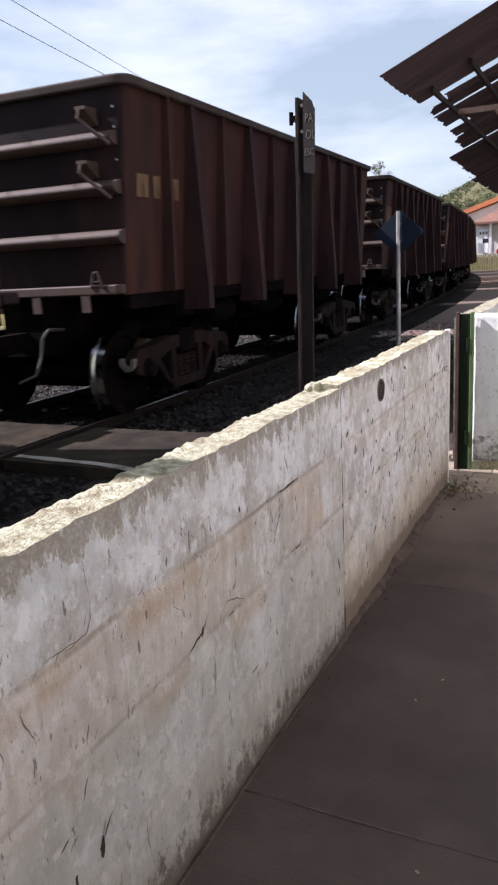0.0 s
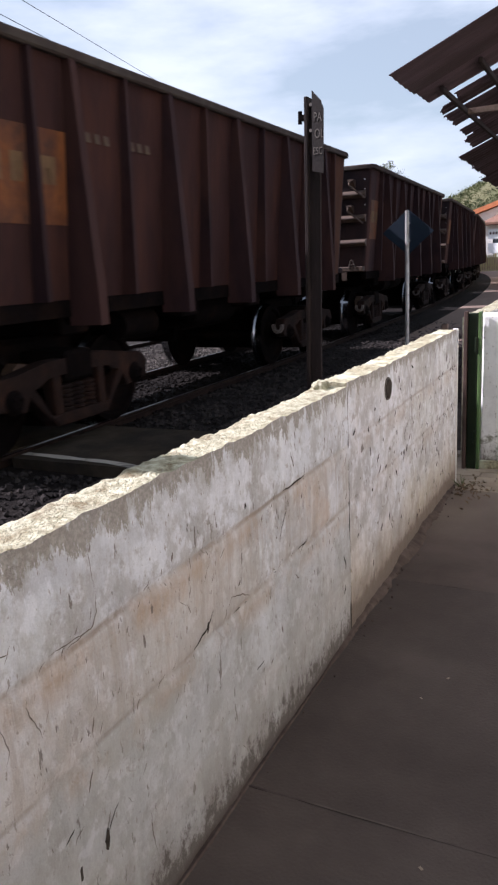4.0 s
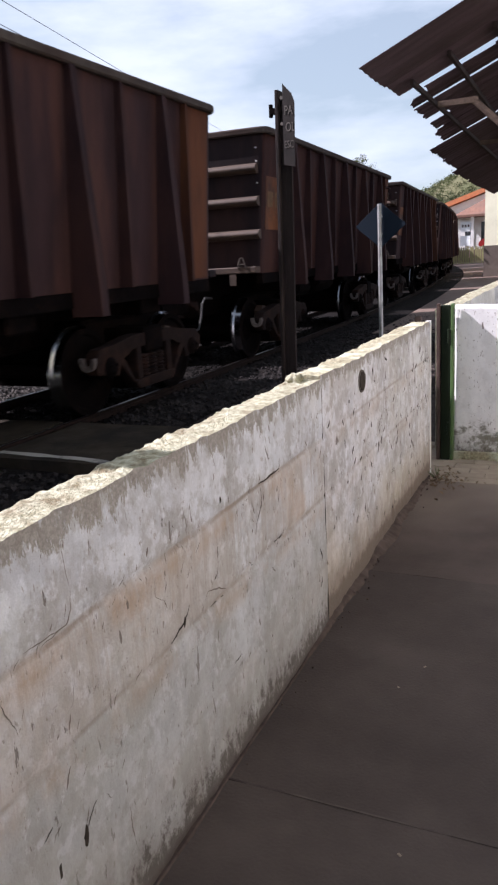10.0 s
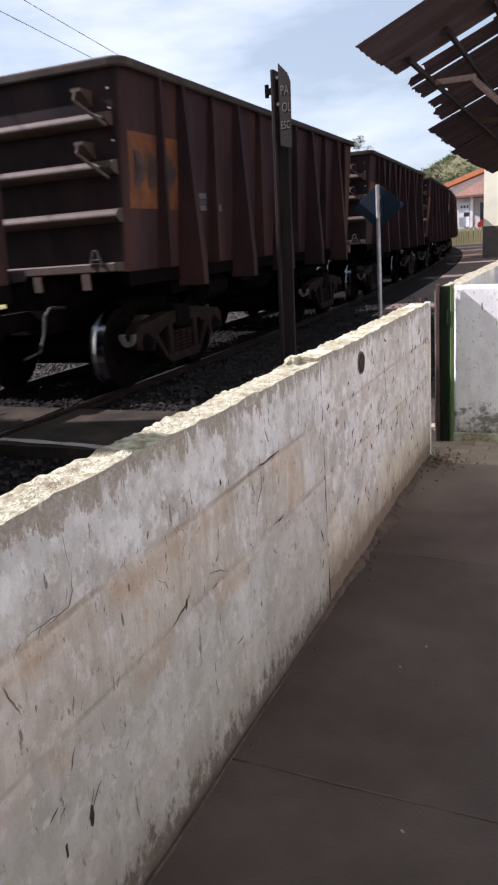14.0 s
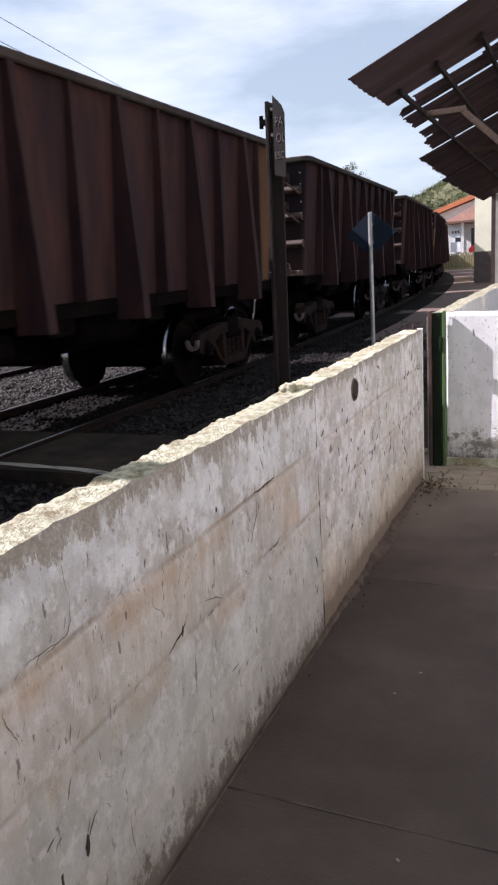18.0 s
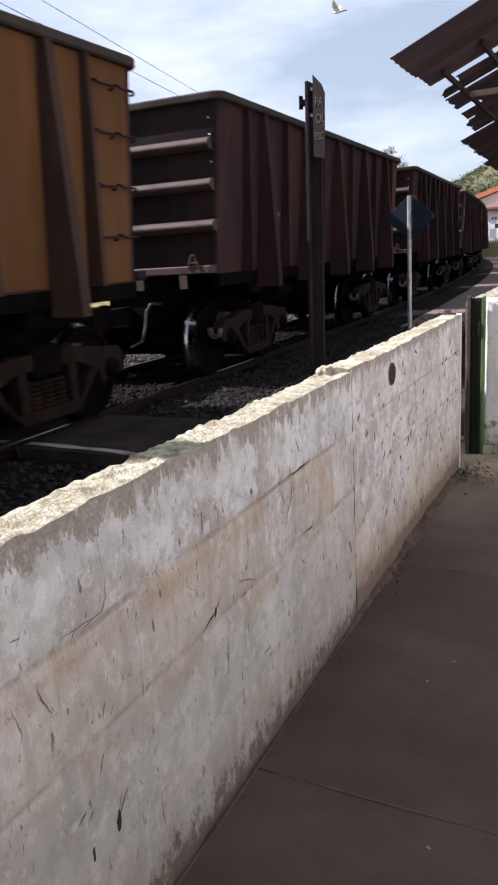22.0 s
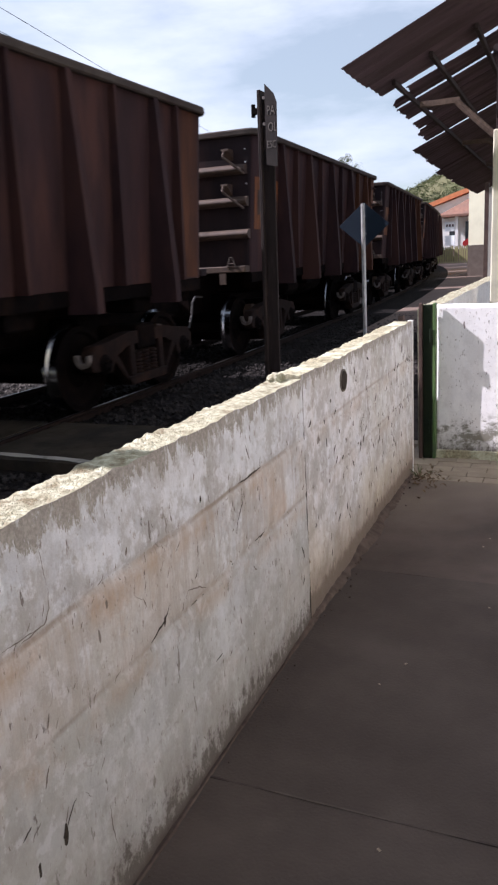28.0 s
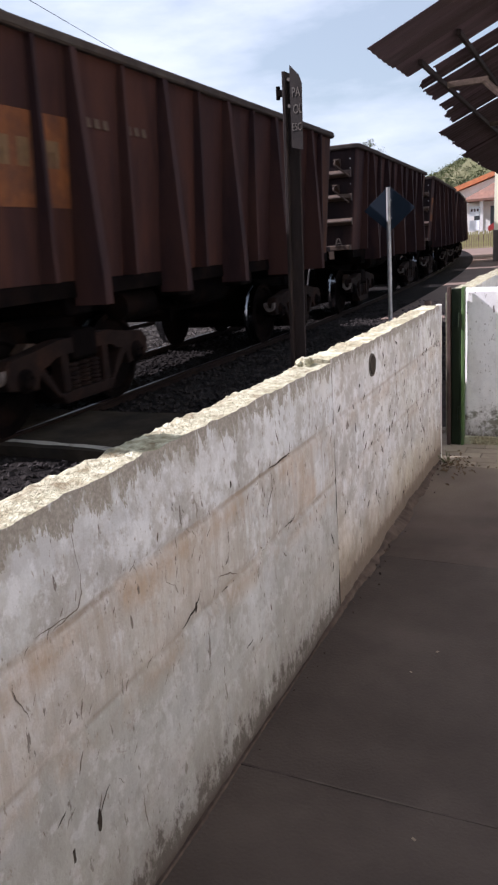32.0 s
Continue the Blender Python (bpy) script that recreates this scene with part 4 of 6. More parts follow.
def build_platform():
    # floor of large poured bays, pieces with open joints
    bm = bmesh.new()
    box(bm, -1.06, 3.4, -5, 6.95, -0.3, -0.012)
    base = thing("platform_floor", bm, M["concrete_floor"], "dark trodden concrete platform floor", "floor", kind="structure")
    edges_y = [-5, -2.4, 0.6, 2.39, 4.06, 5.67]
    edges_x = [-1.055, 0.62, 2.1, 3.4]
    for j in range(5):
        for i in range(3):
            bm = bmesh.new()
            g = 0.0012
            x0, x1, y0, y1 = edges_x[i] + g, edges_x[i + 1] - g, edges_y[j] + g, edges_y[j + 1] - g
            nx, ny = 10, 10
            vs = [[bm.verts.new((x0 + (x1 - x0) * a / nx, y0 + (y1 - y0) * b / ny, 0.0 + 0.003 * noise.noise(((x0 + a) * 1.1, (y0 + b) * 1.1, 2)))) for a in range(nx + 1)] for b in range(ny + 1)]
            for b in range(ny):
                for a in range(nx):
                    bm.faces.new((vs[b][a], vs[b][a + 1], vs[b + 1][a + 1], vs[b + 1][a]))
            rim = [e for e in bm.edges if e.is_boundary]
            ext = bmesh.ops.extrude_edge_only(bm, edges=rim)
            bmesh.ops.translate(bm, vec=(0, 0, -0.035), verts=[v for v in ext["geom"] if isinstance(v, bmesh.types.BMVert)])
            part("slab", bm, M["concrete_lit" if j == 4 else "concrete_floor"], base)
    bm = bmesh.new()
    box(bm, -1.04, 3.39, 2.3865, 2.3935, -0.01, 0.0022)
    bmesh.ops.subdivide_edges(bm, edges=[e for e in bm.edges if e.calc_length() > 1], cuts=120)
    for v in bm.verts:
        v.co += Vector((0, 0.004 * noise.noise((v.co.x * 3, 1, 0)), 0.0016 * noise.noise((v.co.x * 9, 5, 0))))
    part("mortar_joint", bm, M["mortar"], base, "pale filled joint between the slabs")
    bm = bmesh.new()
    box(bm, -0.1205, 0.1205, -0.0595, 0.0595, -0.03, 0.0)
    bevel(bm, 0.003)
    me = mesh_of("paver", bm, M["paver"])
    rnd = random.Random(2)
    for j in range(10):
        for i in range(12):
            x = -1.16 + 0.245 * i + (0.12 if j % 2 else 0)
            share("paver", me, base, pose(x, 5.735 + 0.122 * j, rnd.uniform(-0.004, 0.001), rnd.uniform(-0.6, 0.6), rnd.uniform(-0.6, 0.6), rnd.uniform(-0.8, 0.8)))

    near = wall_grid("wall_low_near", -1.05, -4.2, 3.447, 1.101, 0.135, 0.0145, 1, 0.0, M["cap"], "chipped whitewashed low wall with a rough sunlit crown")
    far = wall_grid("wall_low_far", -1.05, 3.467, 5.835, 1.098, 0.135, 0.0145, 5, -0.006, M["cap_tan"], "chipped whitewashed low wall running up to the gate")
    bm = bmesh.new()
    box(bm, -1.175, -1.0535, 3.4475, 3.4665, -0.1, 1.070)
    thing("wall_joint", bm, M["joint"], "dark crumbling mortar joint between two wall lengths", "mortar joint", kind="structure")
    scar_walls(near, far)
    # raised lump of render where the two wall lengths meet
    bm = bmesh.new()
    bmesh.ops.create_icosphere(bm, subdivisions=3, radius=1)
    for v in bm.verts:
        v.co = Vector((v.co.x * 0.035, v.co.y * 0.045, v.co.z * 0.026)) * (1 + 0.3 * noise.noise(v.co * 2))
    bmesh.ops.translate(bm, vec=(-1.145, 3.40, 1.10), verts=bm.verts)
    thing("render_lump", bm, M["cap"], "lump of white render on the wall crown", "render lump", kind="structure", smooth=True)
    # clay drain mouth in the wall
    bm = bmesh.new()
    lathe(bm, ((0.0, 0.046), (0.006, 0.05), (0.006, 0.054), (0.0, 0.056), (-0.10, 0.056), (-0.10, 0.044)), 24, "X")
    ob = thing("drain_mouth", bm, M["clay"], "round clay drain mouth set in the white wall", "drain pipe", smooth=True)
    ob.matrix_basis = pose(-1.052, 4.063, 0.981)
    # dark disc over the pipe end, painting the shade of its hollow
    bm = bmesh.new()
    lathe(bm, ((-0.002, 0.045), (0.008, 0.045)), 24, "X")
    part("mouth", bm, M["joint"], ob, "dark disc standing in for the shaded pipe hollow")

    # return wall across the platform and its continuation beside the track
    bm = bmesh.new()
    nx = 150
    for x0, x1, y0, y1, h in ((-0.965, 3.4, 6.30, 6.46, 1.155),):
        rows = []
        for i in range(nx + 1):
            x = x0 + (x1 - x0) * i / nx
            top = h + 0.006 * noise.noise((x * 4, 3, 0)) + 0.004 * noise.noise((x * 15, 1, 0))
            ring = [bm.verts.new((x, y0 + 0.004 * noise.noise((x * 2, z * 2, 8)) + 0.0008 * noise.noise((x * 14, z * 14, 2)), z)) for z in [-0.1 + (top + 0.1) * k / 60 for k in range(61)]]
            ring += [bm.verts.new((x, y0 + 0.05, top + 0.008)), bm.verts.new((x, y1 - 0.03, top + 0.006)), bm.verts.new((x, y1, top)), bm.verts.new((x, y1, -0.1))]
            rows.append(ring)
        for a, b in zip(rows, rows[1:]):
            for k in range(len(a) - 1):
                f = bm.faces.new((a[k], b[k], b[k + 1], a[k + 1]))
                f.smooth = True
        bm.faces.new(rows[0])
        bm.faces.new(rows[-1][::-1])
    thing("wall_return", bm, M["limewash_clean"], "whitewashed low return wall half in sunlight", "wall", kind="structure")
    bm = bmesh.new()
    box(bm, -0.96, 3.4, 6.262, 6.298, -0.05, 0.055)
    bmesh.ops.subdivide_edges(bm, edges=list(bm.edges), cuts=8, use_grid_fill=True)
    for v in bm.verts:
        v.co += Vector((0, 0.012 * noise.noise(v.co * 6), 0.012 * noise.noise(v.co * 5 + Vector((2, 2, 2)))))
    thing("wall_footing", bm, M["cap_tan"], "crumbling footing strip along the white wall", "footing", kind="structure")
    wall_grid("wall_low_beyond", -0.97, 6.47, 11.9, 1.145, 0.16, 0.05, 9, 0.0, M["cap"], "whitewashed low wall beyond the gate", False)

    bm = bmesh.new()
    box(bm, -1.60, -1.54, 7.97, 8.03, -0.08, 0.95)
    bevel(bm, 0.006)
    thing("timber_stub", bm, M["timber"], "short weathered timber stub standing behind the wall end", "post")

    # gate: green tube post, brown leaf seen nearly edge on
    gate = empty("metal_gate", "narrow brown and green metal gate post beside the wall opening", "gate")
    for name, x0, x1, y0, y1, z1, mat, lab in (("post", -0.975, -0.952, 6.222, 6.285, 1.185, "green_paint", "bright green steel post"),
                                               ("leaf", -1.046, -0.979, 6.225, 6.27, 1.175, "gate_green", "folded dark green sheet leaf"),
                                               ("stile", -1.076, -1.05, 6.21, 6.27, 1.19, "gate_steel", "brown steel stile")):
        bm = bmesh.new()
        box(bm, x0, x1, y0, y1, 0.0, z1)
        bevel(bm, 0.004)
        part(name, bm, M[mat], gate, lab)
    for z in (0.25, 0.95):
        bm = bmesh.new()
        rod(bm, (-0.986, 6.215, z - 0.05), (-0.986, 6.215, z + 0.05), 0.012)
        part("hinge", bm, M["gate_green"], gate)
    bm = bmesh.new()
    box(bm, -1.085, -1.05, 5.836, 5.862, 0.0, 1.10)
    part("jamb", bm, M["white_plaster"], gate, "whitewashed jamb strip at the wall end")

    # soil gathered in the angle of wall and floor, ragged
    bm = bmesh.new()
    rows = []
    for k in range(700):
        y = -1.0 + k * 0.0097
        heap = max(0.0, min(1.0, (y - 3.1) / 0.9)) * max(0.0, min(1.0, (5.75 - y) / 0.5))
        w = 0.003 + 0.010 * heap + (0.008 + 0.03 * heap) * max(0.0, 0.45 + noise.noise((y * 2.1, 5, 0)) + 0.5 * noise.noise((y * 11, 1, 0)) + 0.4 * noise.noise((y * 37, 3, 0)))
        up = 0.001 + 0.014 * heap + (0.006 + 0.023 * heap) * max(0.0, 0.35 + noise.noise((y * 2.6, 8, 0)) + 0.6 * noise.noise((y * 15, 4, 0)) + 0.4 * noise.noise((y * 41, 7, 0)))
        rows.append([bm.verts.new(p) for p in ((-1.06, y, up), (-1.040, y, up * 0.8), (-1.043 + w * 0.4, y, 0.006 + up * 0.3), (-1.043 + w, y, -0.003))])
    for a, b in zip(rows, rows[1:]):
        for i in range(3):
            bm.faces.new((a[i], a[i + 1], b[i + 1], b[i]))
    thing("dirt_strip", bm, M["crumb"], "dark soil gathered along the foot of the wall", "dirt", kind="stuff", smooth=True)

    # dead leaves and crumbs along the foot of the wall
    rnd = random.Random(8)
    bm = bmesh.new()
    for n in range(70):
        y = rnd.uniform(0.8, 5.9) if n % 3 else rnd.uniform(3.2, 5.7)
        x = -1.045 + abs(rnd.gauss(0, 0.025 if y < 3.0 else 0.035))
        s = rnd.uniform(0.0012, 0.0045) * (1.0 if y < 3 else 1.5)
        m4 = pose(x, y, 0.004 + s * 0.3, rnd.uniform(0, 360), rnd.uniform(0, 360), rnd.uniform(0, 360))
        box(bm, -s, s, -s * 0.7, s * 0.7, -s * 0.4, s * 0.4, m4)
    thing("wall_crumbs", bm, M["crumb"], "fallen render crumbs and dirt along the wall foot", "debris", kind="stuff")
    bm = bmesh.new()
    for _ in range(34):
        x, y, s = rnd.uniform(-0.8, 1.0), rnd.uniform(1.6, 5.8), rnd.uniform(0.003, 0.007)
        box(bm, -s, s, -s * 0.6, s * 0.6, -s * 0.1, s * 0.15, pose(x, y, 0.005, 0, 0, rnd.uniform(0, 360)))
    thing("floor_litter", bm, M["paver"], "scattered pale specks of litter on the floor", "litter", kind="stuff")
    vs, fs = [], []
    for _ in range(90):
        x, y = -1.0 + abs(rnd.gauss(0, 0.12)), 5.66 + rnd.gauss(0, 0.14)
        s, m4 = rnd.uniform(0.008, 0.024), None
        m4 = pose(x, y, 0.008 + rnd.uniform(0, 0.02), rnd.uniform(-35, 35), rnd.uniform(-35, 35), rnd.uniform(0, 360))
        b = len(vs)
        for p in ((-s, 0, 0), (0, s * 0.5, s * 0.3), (s, 0, 0.0), (0, -s * 0.5, s * 0.3), (0, 0, -s * 0.15)):
            vs.append(tuple(m4 @ Vector(p)))
        for q in ((0, 4, 1), (1, 4, 2), (2, 4, 3), (3, 4, 0), (0, 1, 2), (0, 2, 3)):
            fs.append(tuple(b + n for n in q))
    me = bpy.data.meshes.new("leaf_litter")
    me.from_pydata(vs, [], fs)
    me.materials.append(M["dry_leaf"])
    tagged(new("leaf_litter", me), "dry brown leaves heaped at the wall end", "leaf litter", kind="stuff")
    tuft = empty("weed_tuft", "small dry weed tuft growing at the wall end", "weed", at=(-0.98, 5.72, 0.0))
    for k in range(9):
        bm = bmesh.new()
        a, r = rnd.uniform(0, 6.28), rnd.uniform(0.03, 0.11)
        p = Vector((math.cos(a) * r, math.sin(a) * r, rnd.uniform(0.02, 0.08)))
        rod(bm, (0, 0, 0), p, 0.004, 4, 0.001)
        part("blade", bm, M["leaf"], tuft)


# ---- signs, pole, cables ----


def build_signs():
    s = empty("crossing_sign", "dark timber post with a vertical lettered stop look listen plate", "road sign", at=(-2.25, 6.2, 0))
    s.matrix_basis = pose(-2.235, 6.2, -0.05, 0, 1.3, 0)
    bm = bmesh.new()
    box(bm, -0.085, -0.058, -0.05, 0.05, 0, 2.84)
    box(bm, -0.058, 0.03, -0.012, 0.012, 0, 2.80)
    bevel(bm, 0.004)
    part("post", bm, M["post_wood"], s)
    bm = bmesh.new()
    prism(bm, ((-0.01, 2.31), (0.075, 2.29), (0.078, 2.74), (0.055, 2.80), (-0.012, 2.87)), -0.075, -0.062)
    plate = part("plate", bm, M["plate_dark"], s, "dark plate with worn pale capitals")
    for text, z, x in (("PA", 2.655, 0.0), ("OL", 2.54, 0.008), ("ESC", 2.425, -0.004)):
        words("lettering", text, 0.092 if len(text) < 3 else 0.074, 0.001, M["letter"], plate, pose(x, -0.0765, z, 90, 0, 0) @ Matrix.Diagonal((0.62, 1, 1, 1)))
    bm = bmesh.new()
    box(bm, -0.135, -0.085, -0.03, 0.02, 2.68, 2.72)
    rod(bm, (-0.135, 0, 2.66), (-0.135, 0, 2.75), 0.016)
    part("clamp", bm, M["iron"], s)
    # pale discs standing in for sky seen through the post's holes
    for z in (2.60, 2.78):
        bm = bmesh.new()
        lathe(bm, ((-0.004, 0.012), (0.004, 0.012)), 10, "X", pose(-0.03, -0.05, z, 0, 0, 90))
        part("bolt", bm, M["letter"], s)

    d = empty("diamond_sign", "diamond warning sign with dark blue back on galvanised pole", "road sign", at=(-2.445, 10, -0.05))
    bm = bmesh.new()
    rod(bm, (0, 0, 0), (0, 0, 2.21), 0.026, 14)
    part("pole", bm, M["galv"], d, smooth=True)
    bm = bmesh.new()
    r, z = 0.32, 1.955
    prism(bm, ((0, z - r * 0.86), (r, z), (0, z + r * 0.86), (-r, z)), 0.036, 0.041)
    bevel(bm, 0.002)
    part("plate", bm, M["sign_back"], d, "dark blue back of the diamond plate")
    for zz in (1.85, 2.06):
        bm = bmesh.new()
        box(bm, -0.030, 0.030, 0.018, 0.036, zz - 0.009, zz + 0.009)
        part("clamp", bm, M["galv"], d)

    p = empty("utility_pole", "slim round concrete utility pole", "utility pole", at=(-3.35, 1.63, -0.1))
    bm = bmesh.new()
    rod(bm, (0, 0, 0), (0, 0, 6.5), 0.1, 16, 0.09)
    part("shaft", bm, M["pole"], p, smooth=True)


def build_cables():
    """Two level cables over the far side of the line, from pole to pole."""
    ends = ((-8.6, -7.0), (-23.0, 66.5))
    for x, y in ends:
        p = empty("cable_pole", "plain concrete pole carrying two overhead cables", "utility pole", "cable poles", at=(x, y, -0.1))
        bm = bmesh.new()
        rod(bm, (0, 0, 0), (0, 0, 8.4), 0.16, 14, 0.11)
        part("shaft", bm, M["pole"], p, smooth=True)
        bm = bmesh.new()
        box(bm, -0.75, 0.75, -0.05, 0.05, 7.5, 7.62)
        part("crossarm", bm, M["timber"], p)
    a0, d0 = Vector((-13.133, 15.918, 8.0)), Vector((-1.501, 7.671, 0)).normalized()
    a1, d1 = Vector((-13.215, 15.545, 7.5)), Vector((-0.872, 4.74, 0)).normalized()
    for a, d in ((a0, d0), (a1, d1)):
        bm = bmesh.new()
        rod(bm, a + d * -24, a + d * 51.5, 0.008, 6)
        thing("overhead_cable", bm, M["cable"], "thin black overhead cable beyond the track", "cable", "overhead cables")


# ---- canopy and station ----
SLOPE = 0.43


def roof_z(x):
    return 3.1 + SLOPE * (x + 1.9)


def sheet(bm, x0, x1, y0, y1, lift, ragged=0.0):
    """A corrugated sheet on the roof's slope; the eave end may be torn."""
    ny = max(4, int((y1 - y0) / 0.022))
    cols = []
    for j in range(ny + 1):
        y = y0 + (y1 - y0) * j / ny
        w = (0.0045 if y < 8.74 else 0.0095) * math.sin(2 * math.pi * y / 0.177)
        e = x0 + (ragged * max(0.0, noise.noise((y * 4.5, x0, 1))) if ragged else 0)
        col = []
        for k in range(9):
            x = e + (x1 - e) * k / 8
            col.append((x, y, roof_z(x) + w + lift + 0.012 * noise.noise((x * 1.5, y * 1.5, 5))))
        cols.append(col)
    up = [[bm.verts.new(p) for p in col] for col in cols]
    dn = [[bm.verts.new((p[0], p[1], p[2] - 0.004)) for p in col] for col in cols]
    for j in range(ny):
        for k in range(8):
            bm.faces.new((up[j][k], up[j][k + 1], up[j + 1][k + 1], up[j + 1][k]))
            bm.faces.new((dn[j][k], dn[j + 1][k], dn[j + 1][k + 1], dn[j][k + 1]))
        bm.faces.new((up[j][0], up[j + 1][0], dn[j + 1][0], dn[j][0]))
        bm.faces.new((up[j][8], dn[j][8], dn[j + 1][8], up[j + 1][8]))
    for k in range(8):
        bm.faces.new((up[0][k], dn[0][k], dn[0][k + 1], up[0][k + 1]))
        bm.faces.new((up[ny][k], up[ny][k + 1], dn[ny][k + 1], dn[ny][k]))


def build_canopy():
    c = empty("platform_canopy", "broken rusty corrugated platform canopy on timber framing", "canopy")
    plan = [(-1.90, 3.2, 7.20, 8.08, -0.012, 0), (-1.90, 3.2, 8.0, 8.73, 0.008, 0), (-1.70, -0.62, 8.96, 9.3, 0.03, 0.0),
            (-1.92, 3.2, 9.20, 9.50, 0.03, 0.12), (-1.95, 3.2, 9.66, 10.36, 0.045, 0.16), (-1.0, 3.2, 8.94, 9.25, 0.04, 0),
            (-1.74, 3.2, 10.30, 10.74, 0.03, 0.1), (-1.96, 3.2, 10.70, 11.24, 0.045, 0.14), (-2.02, 3.2, 11.20, 12.10, 0.025, 0.12),
            (-2.23, 3.2, 12.08, 13.5, 0.0, 0.05), (-2.28, 3.2, 13.45, 15.0, 0.02, 0.04), (-2.36, 3.2, 14.95, 17.2, 0.0, 0.06), (-2.40, 3.2, 17.15, 22.0, 0.02, 0.05)]
    for x0, x1, y0, y1, lift, rag in plan:
        bm = bmesh.new()
        sheet(bm, x0, x1, y0, y1, lift, rag)
        part("roof_sheet", bm, M["tin"], c)
    for x, y0 in ((-1.70, 8.35), (-1.32, 8.2), (-0.92, 8.2), (-0.2, 7.4), (0.8, 7.4), (1.9, 7.4)):
        bm = bmesh.new()
        box(bm, x - 0.019, x + 0.019, y0, 22, roof_z(x) - 0.06, roof_z(x) - 0.008)
        bevel(bm, 0.005)
        part("purlin", bm, M["beam"], c)
    for y in (9.0, 12.4, 15.8, 19.2):
        bm = bmesh.new()
        prism(bm, ((-0.84, roof_z(-0.84) - 0.16), (3.1, roof_z(3.1) - 0.16), (3.1, roof_z(3.1) - 0.08), (-0.84, roof_z(-0.84) - 0.08)), y - 0.04, y + 0.04)
        part("rafter", bm, M["beam"], c)
        bm = bmesh.new()
        rod(bm, (-0.82, y, 2.66), (-1.20, y, 3.02), 0.036, 7)
        part("brace", bm, M["timber"], c, "pale timber brace")
        bm = bmesh.new()
        box(bm, -1.56, -1.16, y - 0.03, y + 0.03, 3.0, 3.055)
        part("strut", bm, M["timber"], c, "pale timber strut")
    for y in (9.0,):
        bm = bmesh.new()
        box(bm, -0.82, -0.66, y - 0.08, y + 0.08, -0.07, 2.70)
        bevel(bm, 0.01)
        part("column", bm, M["column"], c, "cream plastered column")
        bm = bmesh.new()
        box(bm, -0.80, -0.68, y - 0.06, y + 0.06, 2.70, roof_z(-0.74) - 0.17)
        part("column_head", bm, M["beam"], c, "dark timber column head")
    bm = bmesh.new()
    box(bm, -1.20, -1.145, 12.0, 12.12, -0.07, 2.43)
    part("post", bm, M["gate_steel"], c, "dark brown post")
    bm = bmesh.new()
    box(bm, -1.142, -1.10, 12.0, 12.1, -0.07, 2.36)
    part("post", bm, M["pole"], c, "pale painted post")

    st = empty("station_building", "cream plastered station building with a brown dado", "building", at=(0, 0, 0))
    bm = bmesh.new()
    box(bm, -5.09, 8, 43, 60, 1.6, 6.2)
    part("wall", bm, M["cream"], st)
    bm = bmesh.new()
    box(bm, -5.12, 8.03, 42.97, 60.03, -0.07, 1.6)
    part("dado", bm, M["dado"], st)
    bm = bmesh.new()
    prism(bm, ((-6.0, 5.9), (1.5, 9.2), (9, 5.9), (9, 6.1), (1.5, 9.45), (-6.0, 6.1)), 42.2, 61)
    part("roof", bm, M["roof_tile"], st)
    # plain unseen roof closing the platform behind the viewer, added to dim skylight there
    bm = bmesh.new()
    prism(bm, ((-0.95, 3.30), (3.4, 4.4), (3.4, 4.5), (-0.95, 3.40)), -5, -0.4)
    thing("platform_roof", bm, M["tin"], "unseen sheet roof added to dim the near platform", "roof", kind="structure")
    # unseen plain wall closing the platform opposite the track, bouncing light to the gate
    bm = bmesh.new()
    box(bm, 3.4, 3.6, -5, 4.4, 1.6, 5.0)
    box(bm, 3.4, 3.6, 4.402, 7.15, 0.9, 5.0)
    side = thing("wall_station", bm, M["cream"], "plain unseen cream wall added along the platform to bounce light", "wall", kind="structure")
    bm = bmesh.new()
    box(bm, 3.38, 3.62, -5.02, 4.4, -0.3, 1.6)
    box(bm, 3.38, 3.62, 4.402, 7.17, -0.3, 0.9)
    part("dado", bm, M["dado"], side, "added brown dado, limiting bounce onto the low wall")


# ---- distance ----


